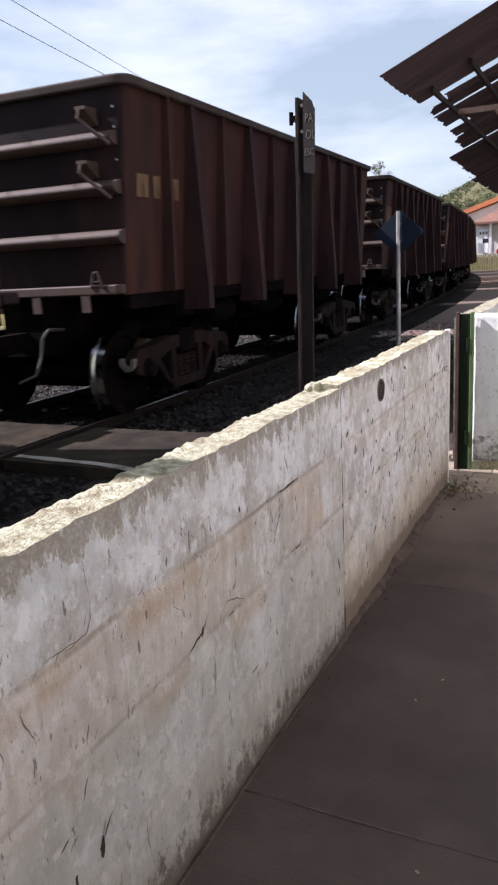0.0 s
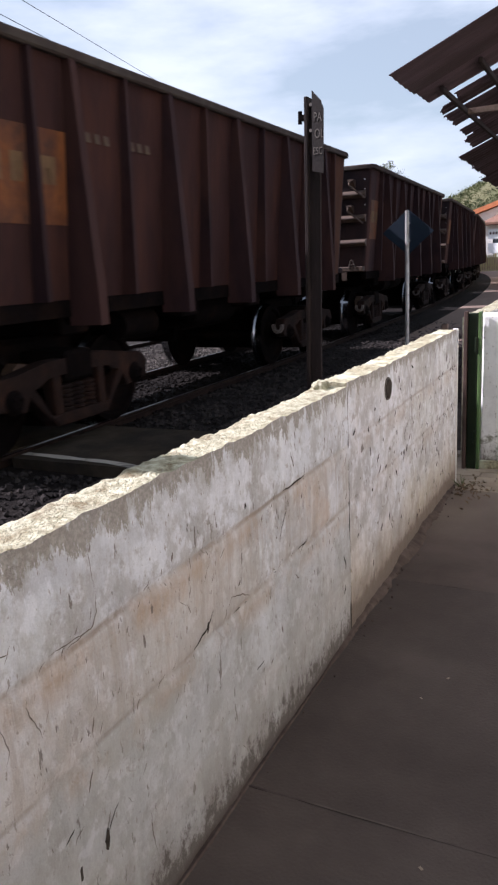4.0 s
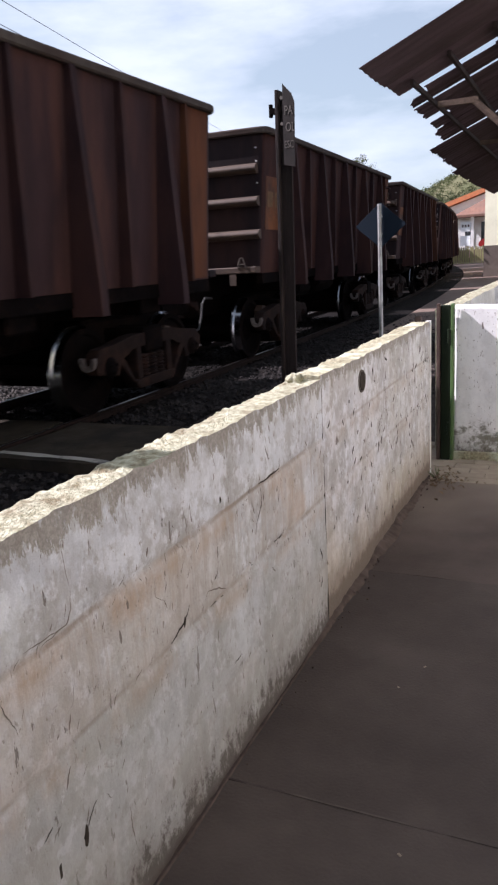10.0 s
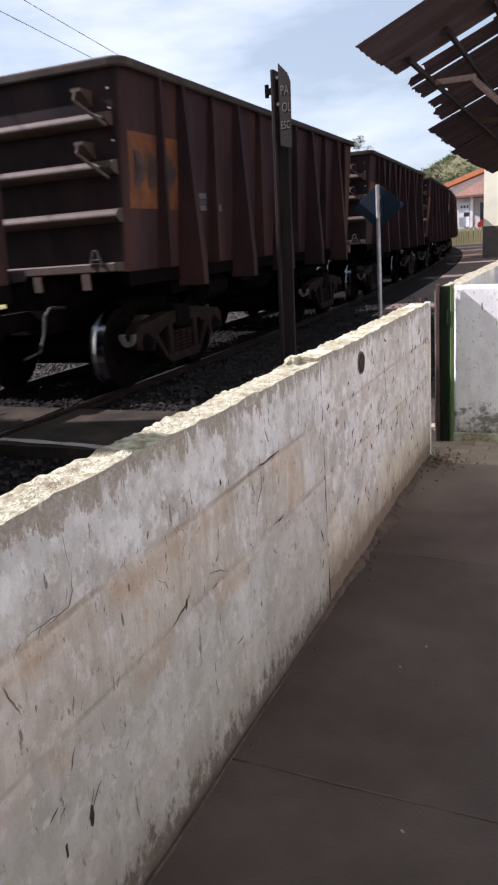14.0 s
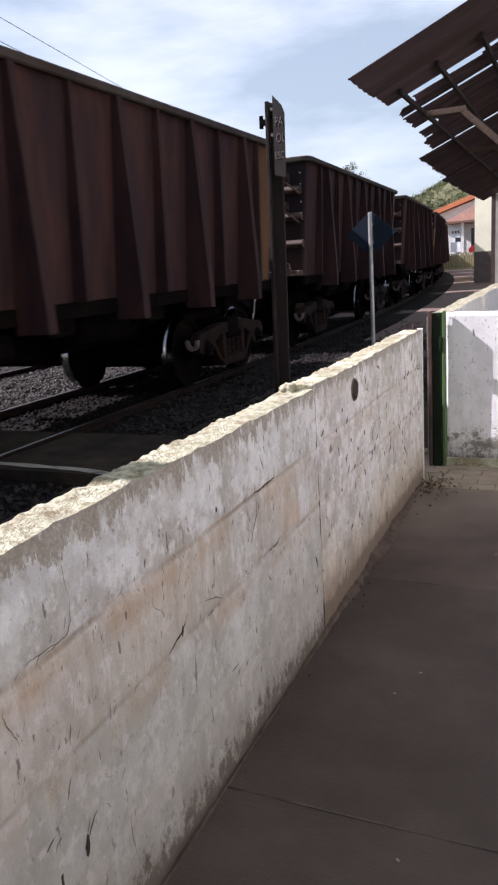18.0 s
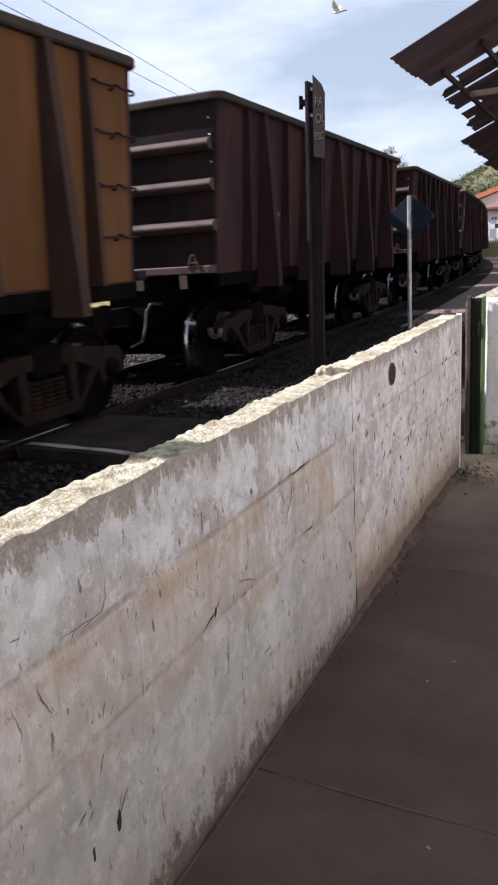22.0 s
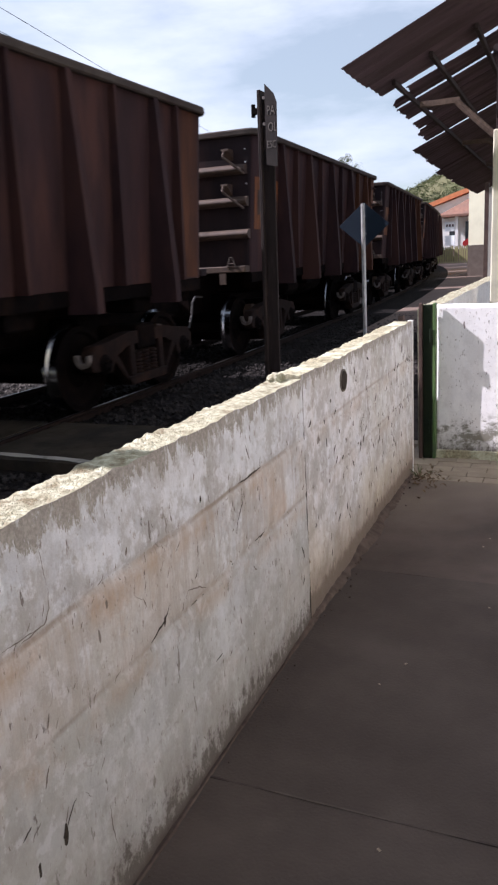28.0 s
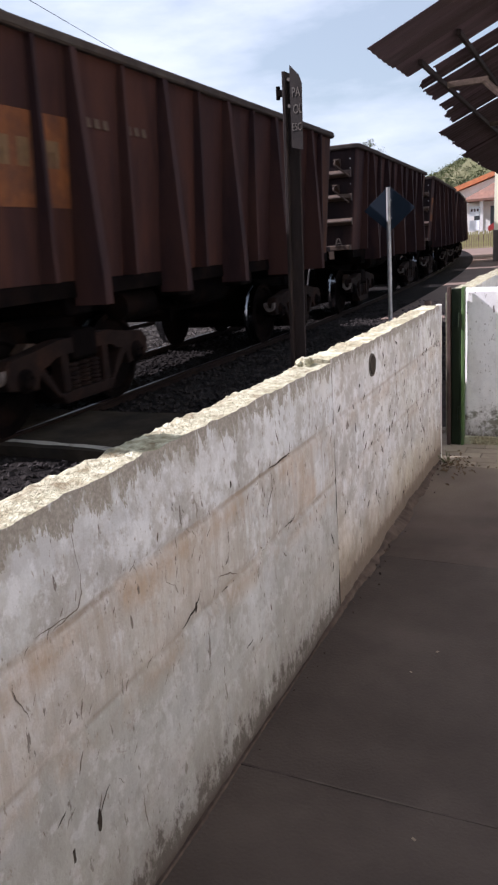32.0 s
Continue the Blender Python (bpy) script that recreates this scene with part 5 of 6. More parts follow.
def build_distance():
    h = empty("white_house", "white house with orange clay tiled roofs behind a fence", "house", at=(0, 0, 0))
    bm = bmesh.new()
    prism(bm, ((-16.3, -0.07), (-4.0, -0.07), (-4.0, 6.2), (-10.0, 8.25), (-16.3, 6.3)), 98, 108)
    part("wall", bm, M["white_plaster"], h)
    bm = bmesh.new()
    prism(bm, ((-17.2, 6.1), (-10.0, 8.4), (-3.2, 6.2), (-3.2, 6.7), (-10.0, 8.95), (-17.2, 6.65)), 97.3, 109)
    part("roof", bm, M["roof_tile"], h)
    bm = bmesh.new()
    low = [bm.verts.new(p) for p in ((-14.7, 94.2, 5.05), (-5.6, 94.2, 5.05), (-5.6, 97.99, 5.05), (-14.7, 97.99, 5.05))]
    eave = [bm.verts.new(p) for p in ((-14.7, 94.2, 5.3), (-5.6, 94.2, 5.3), (-5.6, 97.99, 5.3), (-14.7, 97.99, 5.3))]
    top = [bm.verts.new(p) for p in ((-10.9, 96.4, 7.3), (-9.3, 96.4, 7.3), (-9.3, 97.99, 7.3), (-10.9, 97.99, 7.3))]
    for a, b in ((low, eave), (eave, top)):
        for i in range(4):
            bm.faces.new((a[i], a[(i + 1) % 4], b[(i + 1) % 4], b[i]))
    bm.faces.new(low[::-1])
    bm.faces.new(top)
    part("porch_roof", bm, M["old_tile"], h, "lower weathered brown tiled porch roof")
    for x in (-14.7, -12.6, -10.4, -8.2):
        bm = bmesh.new()
        box(bm, x - 0.17, x + 0.17, 94.6, 94.95, -0.07, 5.05)
        part("porch_post", bm, M["white_plaster"], h)
    for x0, x1 in ((-14.0, -12.85), (-12.1, -10.8), (-9.6, -8.6)):
        part_window(h, x0, x1, 97.93, 1.75, 4.6)
    bm = bmesh.new()
    box(bm, -14.0, -12.85, 94.90, 94.94, 3.4, 4.5)
    part("poster", bm, M["poster"], h, "pale poster board")
    bm = bmesh.new()
    box(bm, -14.0, -12.85, 94.90, 94.94, 1.75, 2.9)
    part("poster", bm, M["poster"], h, "pale poster board")
    for k in range(3):
        bm = bmesh.new()
        box(bm, -13.85 + 0.34 * k, -13.65 + 0.34 * k, 94.86, 94.895, 3.9, 4.2)
        part("poster_bar", bm, M["mark_dark"], h)

    bm = bmesh.new()
    box(bm, -17.5, -3.0, 88.5, 94.15, -0.07, 1.25)
    bevel(bm, 0.05)
    thing("yard_terrace", bm, M["path"], "raised earth yard before the white house", "terrace", kind="structure")
    car = empty("parked_car", "small red car parked on the raised yard before the house", "car", at=(-9.3, 91, 1.25))
    bm = bmesh.new()
    prism(bm, ((-2.0, 0.3), (2.0, 0.3), (2.05, 0.75), (1.2, 0.9), (0.7, 1.4), (-1.0, 1.45), (-1.8, 0.95), (-2.05, 0.8)), -0.8, 0.8)
    bevel(bm, 0.08, 2)
    part("body", bm, M["car_red"], car, smooth=True)
    bm = bmesh.new()
    prism(bm, ((-1.5, 0.95), (1.0, 0.93), (0.65, 1.32), (-0.95, 1.36)), -0.82, 0.82)
    part("window", bm, M["window_dark"], car)
    for x in (-1.25, 1.25):
        for y in (-0.75, 0.75):
            bm = bmesh.new()
            lathe(bm, ((-0.1, 0.2), (-0.1, 0.3), (0.1, 0.3), (0.1, 0.2)), 16, "X", pose(x, y, 0.23, 0, 0, 90))
            part("wheel", bm, M["hose"], car)
    f = empty("picket_fence", "yellow green picket fence along the yard", "fence", at=(0, 80, 0))
    rnd = random.Random(12)
    bm = bmesh.new()
    prism(bm, ((-0.085, 0), (0.085, 0), (0.085, 1.62), (0, 1.74), (-0.085, 1.62)), -0.02, 0.02)
    me = mesh_of("picket", bm, M["picket"])
    for k in range(46):
        share("picket", me, f, pose(-13.6 + 0.235 * k, 0, -0.07 + rnd.uniform(-0.05, 0.05), 0, rnd.uniform(-1.5, 1.5), 0))
    for z in (0.45, 1.25):
        bm = bmesh.new()
        box(bm, -13.8, -2.7, 0.022, 0.07, z, z + 0.1)
        part("fence_rail", bm, M["picket"], f)

    # hill
    bm = bmesh.new()
    nx, ny = 90, 40
    grid = []
    for j in range(ny + 1):
        row = []
        for i in range(nx + 1):
            x, y = -150 + 240 * i / nx, 170 + 200 * j / ny
            ridge = math.exp(-((x + 4) / 42) ** 2) * 34 + math.exp(-((x + 75) / 45) ** 2) * 15
            z = -2 + ridge * math.exp(-((y - 262) / 62) ** 2) * (1 + 0.18 * noise.noise((x * 0.04, y * 0.04, 1))) + 1.5 * noise.noise((x * 0.1, y * 0.1, 4))
            row.append(bm.verts.new((x, y, z)))
        grid.append(row)
    for j in range(ny):
        for i in range(nx):
            bm.faces.new((grid[j][i], grid[j][i + 1], grid[j + 1][i + 1], grid[j + 1][i])).smooth = True
    thing("hill", bm, M["hill"], "green wooded hill behind the houses", "hill", kind="structure")
    rnd = random.Random(21)
    vs, fs = [], []
    for _ in range(5200):
        x, y = rnd.uniform(-95, 15), rnd.uniform(185, 290)
        if noise.noise((x * 0.05, y * 0.05, 9)) < -0.42:
            continue
        ridge = math.exp(-((x + 4) / 42) ** 2) * 34 + math.exp(-((x + 75) / 45) ** 2) * 15
        z = -2 + ridge * math.exp(-((y - 262) / 62) ** 2) * (1 + 0.18 * noise.noise((x * 0.04, y * 0.04, 1)))
        s = rnd.uniform(0.5, 1.4)
        for _ in range(26):
            c = Vector((rnd.gauss(0, 0.5), rnd.gauss(0, 0.5), abs(rnd.gauss(0.4, 0.4)))) * s
            q = Euler((rnd.random() * 6, rnd.random() * 6, rnd.random() * 6)).to_matrix()
            b = len(vs)
            for p in ((-1, -0.6, 0), (1, -0.5, 0.2), (0.1, 0.9, -0.2)):
                v = q @ Vector(p) * s * 0.20
                vs.append((x + c.x + v.x, y + c.y + v.y, z + c.z + v.z))
            fs.append((b, b + 1, b + 2))
    me = bpy.data.meshes.new("hill_scrub")
    me.from_pydata(vs, [], fs)
    me.materials.append(M["leaf"])
    tagged(new("hill_scrub", me), "dark green scrub and bushes covering the hill", "scrub", kind="stuff")
    for x, y, top, spread in ((-60.7, 220, 29.0, 1.6), (-57.6, 220, 26.0, 2.6)):
        tree(x, y, top, spread, rnd)
    # low bank with bushes beyond the second track
    bm = bmesh.new()
    rows = []
    for k in range(60):
        y = -20 + k * 4
        xc = along(y)[0] - 6.85
        rows.append([bm.verts.new((xc - d, y, -0.09 + hh + 0.3 * noise.noise((d, y * 0.2, 1)) * (hh > 0))) for d, hh in ((0, 0), (0.8, 0.35), (2.5, 0.75), (30, 1.2), (80, 1.5))])
    for a, b in zip(rows, rows[1:]):
        for k in range(4):
            bm.faces.new((a[k], a[k + 1], b[k + 1], b[k])).smooth = True
    thing("bank", bm, M["dry_grass"], "low bank of dry yellow grass beyond the second track", "bank", kind="structure")


def part_window(house, x0, x1, y, z0, z1):
    w = new("window")
    w.parent = house
    bm = bmesh.new()
    for a, b, c, d in ((x0, x1, z0, z0 + 0.1), (x0, x1, z1 - 0.1, z1), (x0, x0 + 0.1, z0 + 0.1, z1 - 0.1), (x1 - 0.1, x1, z0 + 0.1, z1 - 0.1)):
        box(bm, a, b, y, y + 0.06, c, d)
    part("frame", bm, M["white_plaster"], w)
    bm = bmesh.new()
    box(bm, x0 + 0.1, x1 - 0.1, y + 0.03, y + 0.05, z0 + 0.1, z1 - 0.1)
    part("pane", bm, M["window_dark"], w)
    return w


def tree(x, y, top, spread, rnd):
    t = empty("tree", "thin tree with an open uneven dark green crown", "tree", "trees on the skyline", at=(x, y, -0.1))
    bm = bmesh.new()
    rod(bm, (0, 0, 0), (0.3, 0, top * 0.9), 0.4, 8, 0.12)
    for k in range(6):
        a = rnd.uniform(0, 6.28)
        z = top * rnd.uniform(0.82, 0.92)
        rod(bm, (0.28, 0, z), (0.28 + math.cos(a) * spread * 0.8, math.sin(a) * spread * 0.8, z + spread * rnd.uniform(0.2, 0.8)), 0.09, 5, 0.03)
    part("trunk", bm, M["bark"], t)
    vs, fs = [], []
    for _ in range(16):
        cx, cy, cz = rnd.gauss(0, spread * 0.55), rnd.gauss(0, spread * 0.55), top - spread + rnd.gauss(0, spread * 0.45)
        for _ in range(34):
            q = Euler((rnd.random() * 6, rnd.random() * 6, rnd.random() * 6)).to_matrix()
            p0 = Vector((cx + rnd.gauss(0, 0.28) * spread, cy + rnd.gauss(0, 0.28) * spread, cz + rnd.gauss(0, 0.16) * spread))
            b = len(vs)
            for p in ((-1, -0.5, 0), (1, -0.5, 0), (0, 1, 0)):
                vs.append(tuple(p0 + q @ Vector(p) * 0.16))
            fs.append((b, b + 1, b + 2))
    me = bpy.data.meshes.new("crown")
    me.from_pydata(vs, [], fs)
    me.materials.append(M["leaf"])
    share("crown", me, t)


# ---- bird ----
BIRD = []


def build_bird():
    b = empty("bird", "small pale bird flying over with spread wings", "bird")
    bm = bmesh.new()
    lathe(bm, ((-0.20, 0.005), (-0.12, 0.05), (0.0, 0.065), (0.12, 0.04), (0.2, 0.035), (0.26, 0.01)), 12, "X")
    part("body", bm, M["plume"], b, smooth=True)
    bm = bmesh.new()
    prism(bm, ((0.10, -0.01), (0.36, -0.012), (0.36, 0.0), (0.10, 0.012)), -0.05, 0.05)
    part("tail", bm, M["bird"], b)
    for sg in (1, -1):
        me = bpy.data.meshes.new("wing")
        pts = [(-0.1, 0, 0), (-0.14, sg * 0.22, 0.0), (-0.02, sg * 0.48, 0.0), (0.06, sg * 0.25, 0.0), (0.1, 0, 0)]
        vs = pts + [(x, y, 0.012) for x, y, z in pts]
        me.from_pydata(vs, [], [(0, 1, 2, 3, 4), (5, 6, 7, 8, 9)] + [(i, (i + 1) % 5, (i + 1) % 5 + 5, i + 5) for i in range(5)])
        me.materials.append(M["plume"])
        w = share("wing", me, b, pose(0, sg * 0.04, 0.02))
        BIRD.append((w, sg))
    BIRD.insert(0, (b, 0))


# ---- the train ----
LEN, PITCH, FIRST = 8.85, 10.55, 7.02     # body length, wagon to wagon, where the first front stands at the start
HALF_T, HALF_B, Z_B, Z_T = 1.44, 1.28, 1.32, 3.33
AXLES = (0.45, 2.25)
WHEEL_R = 0.465
BOGIE = 0.5 * (AXLES[0] + AXLES[1])


def wall_x(z):
    return HALF_B + (HALF_T - HALF_B) * (z - Z_B) / (Z_T - Z_B)


def wagon_meshes():
    k = {}
    h = LEN / 2
    # tub: open box with sloping sides, plate thickness and a dusty floor
    bm = bmesh.new()
    t = 0.05

    def ring(b, hx, hy, z, rad):
        """A rounded rectangle of vertices."""
        pts = []
        for cx, cy, a0 in ((hx - rad, hy - rad, 0), (-hx + rad, hy - rad, 90), (-hx + rad, -hy + rad, 180), (hx - rad, -hy + rad, 270)):
            for q in range(5):
                a = radians(a0 + 22.5 * q)
                pts.append(b.verts.new((cx + rad * math.cos(a), cy + rad * math.sin(a), z)))
        return pts

    def skin(b, rings, close=True):
        for p, q in zip(rings, rings[1:]):
            for i in range(20):
                b.faces.new((p[i], p[(i + 1) % 20], q[(i + 1) % 20], q[i]))
        if close:
            b.faces.new(rings[0][::-1])
            b.faces.new(rings[-1])

    skin(bm, [ring(bm, HALF_B, h, Z_B, 0.07), ring(bm, HALF_T, h, Z_T, 0.07), ring(bm, HALF_T - t, h - t, Z_T, 0.04), ring(bm, HALF_B - t, h - t, Z_B + 0.08, 0.04)])
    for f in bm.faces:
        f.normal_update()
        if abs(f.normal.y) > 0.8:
            f.material_index = 1       # ends darker than the sides, their shade put into the colour
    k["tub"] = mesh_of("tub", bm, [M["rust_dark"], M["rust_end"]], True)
    # crown rail: rounded bead all round
    bm = bmesh.new()
    rows = []
    for dx, dz in ((-0.07, -0.06), (0.055, -0.07), (0.07, -0.055), (0.07, 0.0), (0.055, 0.018), (0.0, 0.022), (-0.05, 0.018), (-0.07, 0.0), (-0.07, -0.06)):
        rows.append(ring(bm, HALF_T + dx, h + dx, Z_T + dz, 0.09 + dx))
    skin(bm, rows, False)
    bmesh.ops.remove_doubles(bm, verts=bm.verts, dist=0.0005)
    k["rim"] = mesh_of("crown_rail", bm, M["rim"], True)

    def rib(wt, wb, foot, out_t, out_b):
        """A tapering stiffener whose depth grows towards its foot; its own y is its middle."""
        b = bmesh.new()
        zt = Z_T - 0.072
        rows = []
        for z, w, o in ((zt, wt, wall_x(zt) + out_t), (Z_B + 0.02, wb, out_b), (foot, wb, out_b)):
            inn = wall_x(max(z, Z_B + 0.02)) - 0.02
            rows.append([b.verts.new(p) for p in ((inn, -w, z), (o, -w, z), (o, w, z), (inn, w, z))])
        for p, q in zip(rows, rows[1:]):
            for i in range(4):
                b.faces.new((p[i], p[(i + 1) % 4], q[(i + 1) % 4], q[i]))
        b.faces.new(rows[0][::-1])
        b.faces.new(rows[-1])
        return b

    # ribs in the darker web rust, their shading put into its colour
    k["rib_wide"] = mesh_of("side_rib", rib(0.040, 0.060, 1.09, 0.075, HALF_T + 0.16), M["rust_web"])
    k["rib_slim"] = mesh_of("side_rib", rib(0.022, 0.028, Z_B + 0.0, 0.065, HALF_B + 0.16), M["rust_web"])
    # end stiffener: half-round hollow section
    bm = bmesh.new()
    prof = [(0.0, 0.075)] + [(-0.13 * math.sin(radians(a)), 0.07 * math.cos(radians(a))) for a in range(20, 161, 20)] + [(0.0, -0.068)]
    prism(bm, prof, -HALF_T + 0.12, HALF_T - 0.12, "X")
    k["end_rib"] = mesh_of("end_rib", bm, M["rib"], True)
    # bracket and handle rod on the end
    bm = bmesh.new()
    prism(bm, ((0.0, 0.06), (-0.2, 0.06), (-0.2, 0.03), (-0.02, -0.09), (0.0, -0.09)), -0.055, 0.055, "X")
    k["bracket"] = mesh_of("bracket", bm, M["rib"])
    bm = bmesh.new()
    tube(bm, [(-0.01, -0.19, 0.03), (-0.03, -0.2, -0.05), (0.27, -0.15, -0.30)], 0.019, 8)
    k["handle"] = mesh_of("handle", bm, M["rib"], True)
    # end sill with step plates
    bm = bmesh.new()
    box(bm, -HALF_B, HALF_B, -0.19, 0.0, -0.05, 0.045)
    bevel(bm, 0.012)
    k["sill"] = mesh_of("end_sill", bm, M["rib"])
    bm = bmesh.new()
    box(bm, -0.05, 0.05, -0.185, -0.165, -0.22, -0.05)
    k["tab"] = mesh_of("tab", bm, M["rib"])
    # pale discs for sunlight through holes, and a small lamp bracket on the leading end
    bm = bmesh.new()
    lathe(bm, ((-0.010, 0.005), (-0.008, 0.009), (0.004, 0.011)), 8, "X", pose(0, 0, 0, 0, 0, 90))
    k["bolt"] = mesh_of("bolt", bm, M["white_plaster"])
    bm = bmesh.new()
    for p, q in (((-0.07, -0.195, 0.0), (-0.02, -0.195, 0.15)), ((-0.02, -0.195, 0.15), (0.02, -0.195, 0.15)), ((0.02, -0.195, 0.15), (0.07, -0.195, 0.0)), ((-0.05, -0.195, 0.06), (0.05, -0.195, 0.06))):
        rod(bm, p, q, 0.012, 6)
    k["lamp_bracket"] = mesh_of("lamp_bracket", bm, M["rim"])
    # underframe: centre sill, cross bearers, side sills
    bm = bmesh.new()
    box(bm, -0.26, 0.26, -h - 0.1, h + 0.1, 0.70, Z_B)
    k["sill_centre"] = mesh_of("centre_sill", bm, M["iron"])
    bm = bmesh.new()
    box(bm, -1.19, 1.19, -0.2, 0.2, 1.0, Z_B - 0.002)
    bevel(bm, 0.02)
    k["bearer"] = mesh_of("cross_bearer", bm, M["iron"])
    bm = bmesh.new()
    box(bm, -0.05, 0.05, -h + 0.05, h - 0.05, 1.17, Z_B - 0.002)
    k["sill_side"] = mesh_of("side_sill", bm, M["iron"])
    # plates between the last ribs and at the trailing corner
    for key, ya, yb in (("corner", h - 0.68, h - 0.115), ("rear_slim", 7.69 - h, 8.05 - h), ("rear_wide", 6.86 - h, 7.51 - h)):
        bm = bmesh.new()
        vs = [bm.verts.new((wall_x(z) + o, y, z)) for o in (0.001, 0.007) for y, z in ((ya, Z_B + 0.02), (yb, Z_B + 0.02), (yb, Z_T - 0.075), (ya, Z_T - 0.075))]
        for q in ((0, 1, 2, 3), (4, 5, 6, 7), (0, 1, 5, 4), (1, 2, 6, 5), (2, 3, 7, 6), (3, 0, 4, 7)):
            bm.faces.new([vs[n] for n in q])
        k[key] = mesh_of("corner_plate" if key == "corner" else "side_panel", bm, M["rust_orange"])
    bm = bmesh.new()
    lathe(bm, ((-0.35, 0.05), (-0.33, 0.15), (0.3, 0.15), (0.34, 0.1), (0.34, 0.03)), 14, "X", pose(0, 0, 0, 0, 0, 90))
    k["cylinder"] = mesh_of("brake_cylinder", bm, M["iron"], True)
    # coupler
    bm = bmesh.new()
    box(bm, -0.09, 0.09, -0.62, 0.0, -0.10, 0.10)
    box(bm, -0.16, 0.05, -0.93, -0.62, -0.15, 0.15)
    box(bm, 0.05, 0.13, -0.80, -0.62, -0.15, 0.15)
    bevel(bm, 0.03, 2)
    k["coupler"] = mesh_of("coupler", bm, M["iron"])
    bm = bmesh.new()
    pts = [(0.45, 0, 0.0), (0.45, -0.25, 0.02), (0.45, -0.36, -0.06), (0.44, -0.40, -0.25), (0.42, -0.48, -0.42), (0.4, -0.72, -0.46)]
    tube(bm, pts, 0.015, 8)
    k["hose"] = mesh_of("brake_hose", bm, M["hose"], True)
    # rungs on the trailing corner of some wagons
    bm = bmesh.new()
    tube(bm, [(0.0, -0.13, 0.025), (0.045, -0.12, 0.02), (0.05, -0.10, 0.0), (0.05, 0.10, 0.0), (0.045, 0.12, -0.02), (0.0, 0.13, -0.025)], 0.012, 6)
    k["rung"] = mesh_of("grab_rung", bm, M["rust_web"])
    # bogie
    bm = bmesh.new()
    wb = (AXLES[1] - AXLES[0]) / 2
    out = [(-wb - 0.25, 0.62), (-wb - 0.16, 0.72), (-wb + 0.1, 0.74), (-0.42, 0.80), (0.42, 0.80), (wb - 0.1, 0.74), (wb + 0.16, 0.72), (wb + 0.25, 0.62),
           (wb + 0.22, 0.46), (wb - 0.16, 0.40), (wb - 0.2, 0.58), (0.52, 0.60), (0.46, 0.66), (0.34, 0.66), (-0.34, 0.66), (-0.46, 0.66), (-0.52, 0.60), (-wb + 0.2, 0.58), (-wb + 0.16, 0.40), (-wb - 0.22, 0.46)]
    prism(bm, out, -0.075, 0.075, "X")
    prism(bm, [(-0.38, 0.20), (0.38, 0.20), (0.46, 0.30), (0.30, 0.31), (-0.30, 0.31), (-0.46, 0.30)], -0.085, 0.085, "X")
    for sg in (-1, 1):
        prism(bm, [(sg * 0.27, 0.30), (sg * 0.38, 0.30), (sg * 0.38, 0.68), (sg * 0.27, 0.68)], -0.078, 0.078, "X")
        prism(bm, [(sg * 0.36, 0.22), (sg * 0.47, 0.29), (sg * (wb - 0.12), 0.60), (sg * (wb - 0.26), 0.62)], -0.07, 0.07, "X")
    bevel(bm, 0.014)
    k["frame"] = mesh_of("side_frame", bm, M["frame_iron"])
    bm = bmesh.new()
    for y in (-0.17, 0.0, 0.17):
        n = 6
        prof = []
        for i in range(n):
            z0 = 0.31 + i * 0.042
            prof += [(z0, 0.06), (z0 + 0.012, 0.078), (z0 + 0.03, 0.078), (z0 + 0.04, 0.06)]
        lathe(bm, prof, 10, "Z", pose(0, y, 0))
    k["spring"] = mesh_of("spring_nest", bm, M["frame_iron"], True)
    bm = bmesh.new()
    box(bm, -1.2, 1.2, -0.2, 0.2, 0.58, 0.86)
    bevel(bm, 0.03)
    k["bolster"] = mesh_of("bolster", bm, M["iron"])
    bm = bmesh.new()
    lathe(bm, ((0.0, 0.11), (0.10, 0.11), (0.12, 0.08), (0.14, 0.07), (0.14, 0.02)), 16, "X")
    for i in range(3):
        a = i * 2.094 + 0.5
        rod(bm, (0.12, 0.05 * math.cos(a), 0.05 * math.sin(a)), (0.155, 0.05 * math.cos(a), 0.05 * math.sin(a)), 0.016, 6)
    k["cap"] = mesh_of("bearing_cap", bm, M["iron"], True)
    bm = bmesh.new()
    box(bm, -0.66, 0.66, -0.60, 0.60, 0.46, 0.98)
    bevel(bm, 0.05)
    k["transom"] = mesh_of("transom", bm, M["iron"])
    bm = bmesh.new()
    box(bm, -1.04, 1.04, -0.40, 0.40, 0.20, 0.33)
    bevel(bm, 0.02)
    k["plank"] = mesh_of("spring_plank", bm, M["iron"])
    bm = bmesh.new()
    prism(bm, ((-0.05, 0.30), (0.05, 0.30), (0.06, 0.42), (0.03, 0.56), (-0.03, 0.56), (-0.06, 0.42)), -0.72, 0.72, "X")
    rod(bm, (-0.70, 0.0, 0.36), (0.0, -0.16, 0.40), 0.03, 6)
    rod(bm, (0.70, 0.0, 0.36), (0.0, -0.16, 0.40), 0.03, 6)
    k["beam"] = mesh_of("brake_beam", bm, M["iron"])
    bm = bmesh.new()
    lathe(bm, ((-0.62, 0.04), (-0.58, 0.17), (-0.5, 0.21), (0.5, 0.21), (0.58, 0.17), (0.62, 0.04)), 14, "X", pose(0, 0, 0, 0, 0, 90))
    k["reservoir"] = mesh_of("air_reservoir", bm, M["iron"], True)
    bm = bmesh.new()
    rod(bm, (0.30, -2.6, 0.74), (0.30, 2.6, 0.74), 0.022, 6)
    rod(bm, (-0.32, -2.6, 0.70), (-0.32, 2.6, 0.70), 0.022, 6)
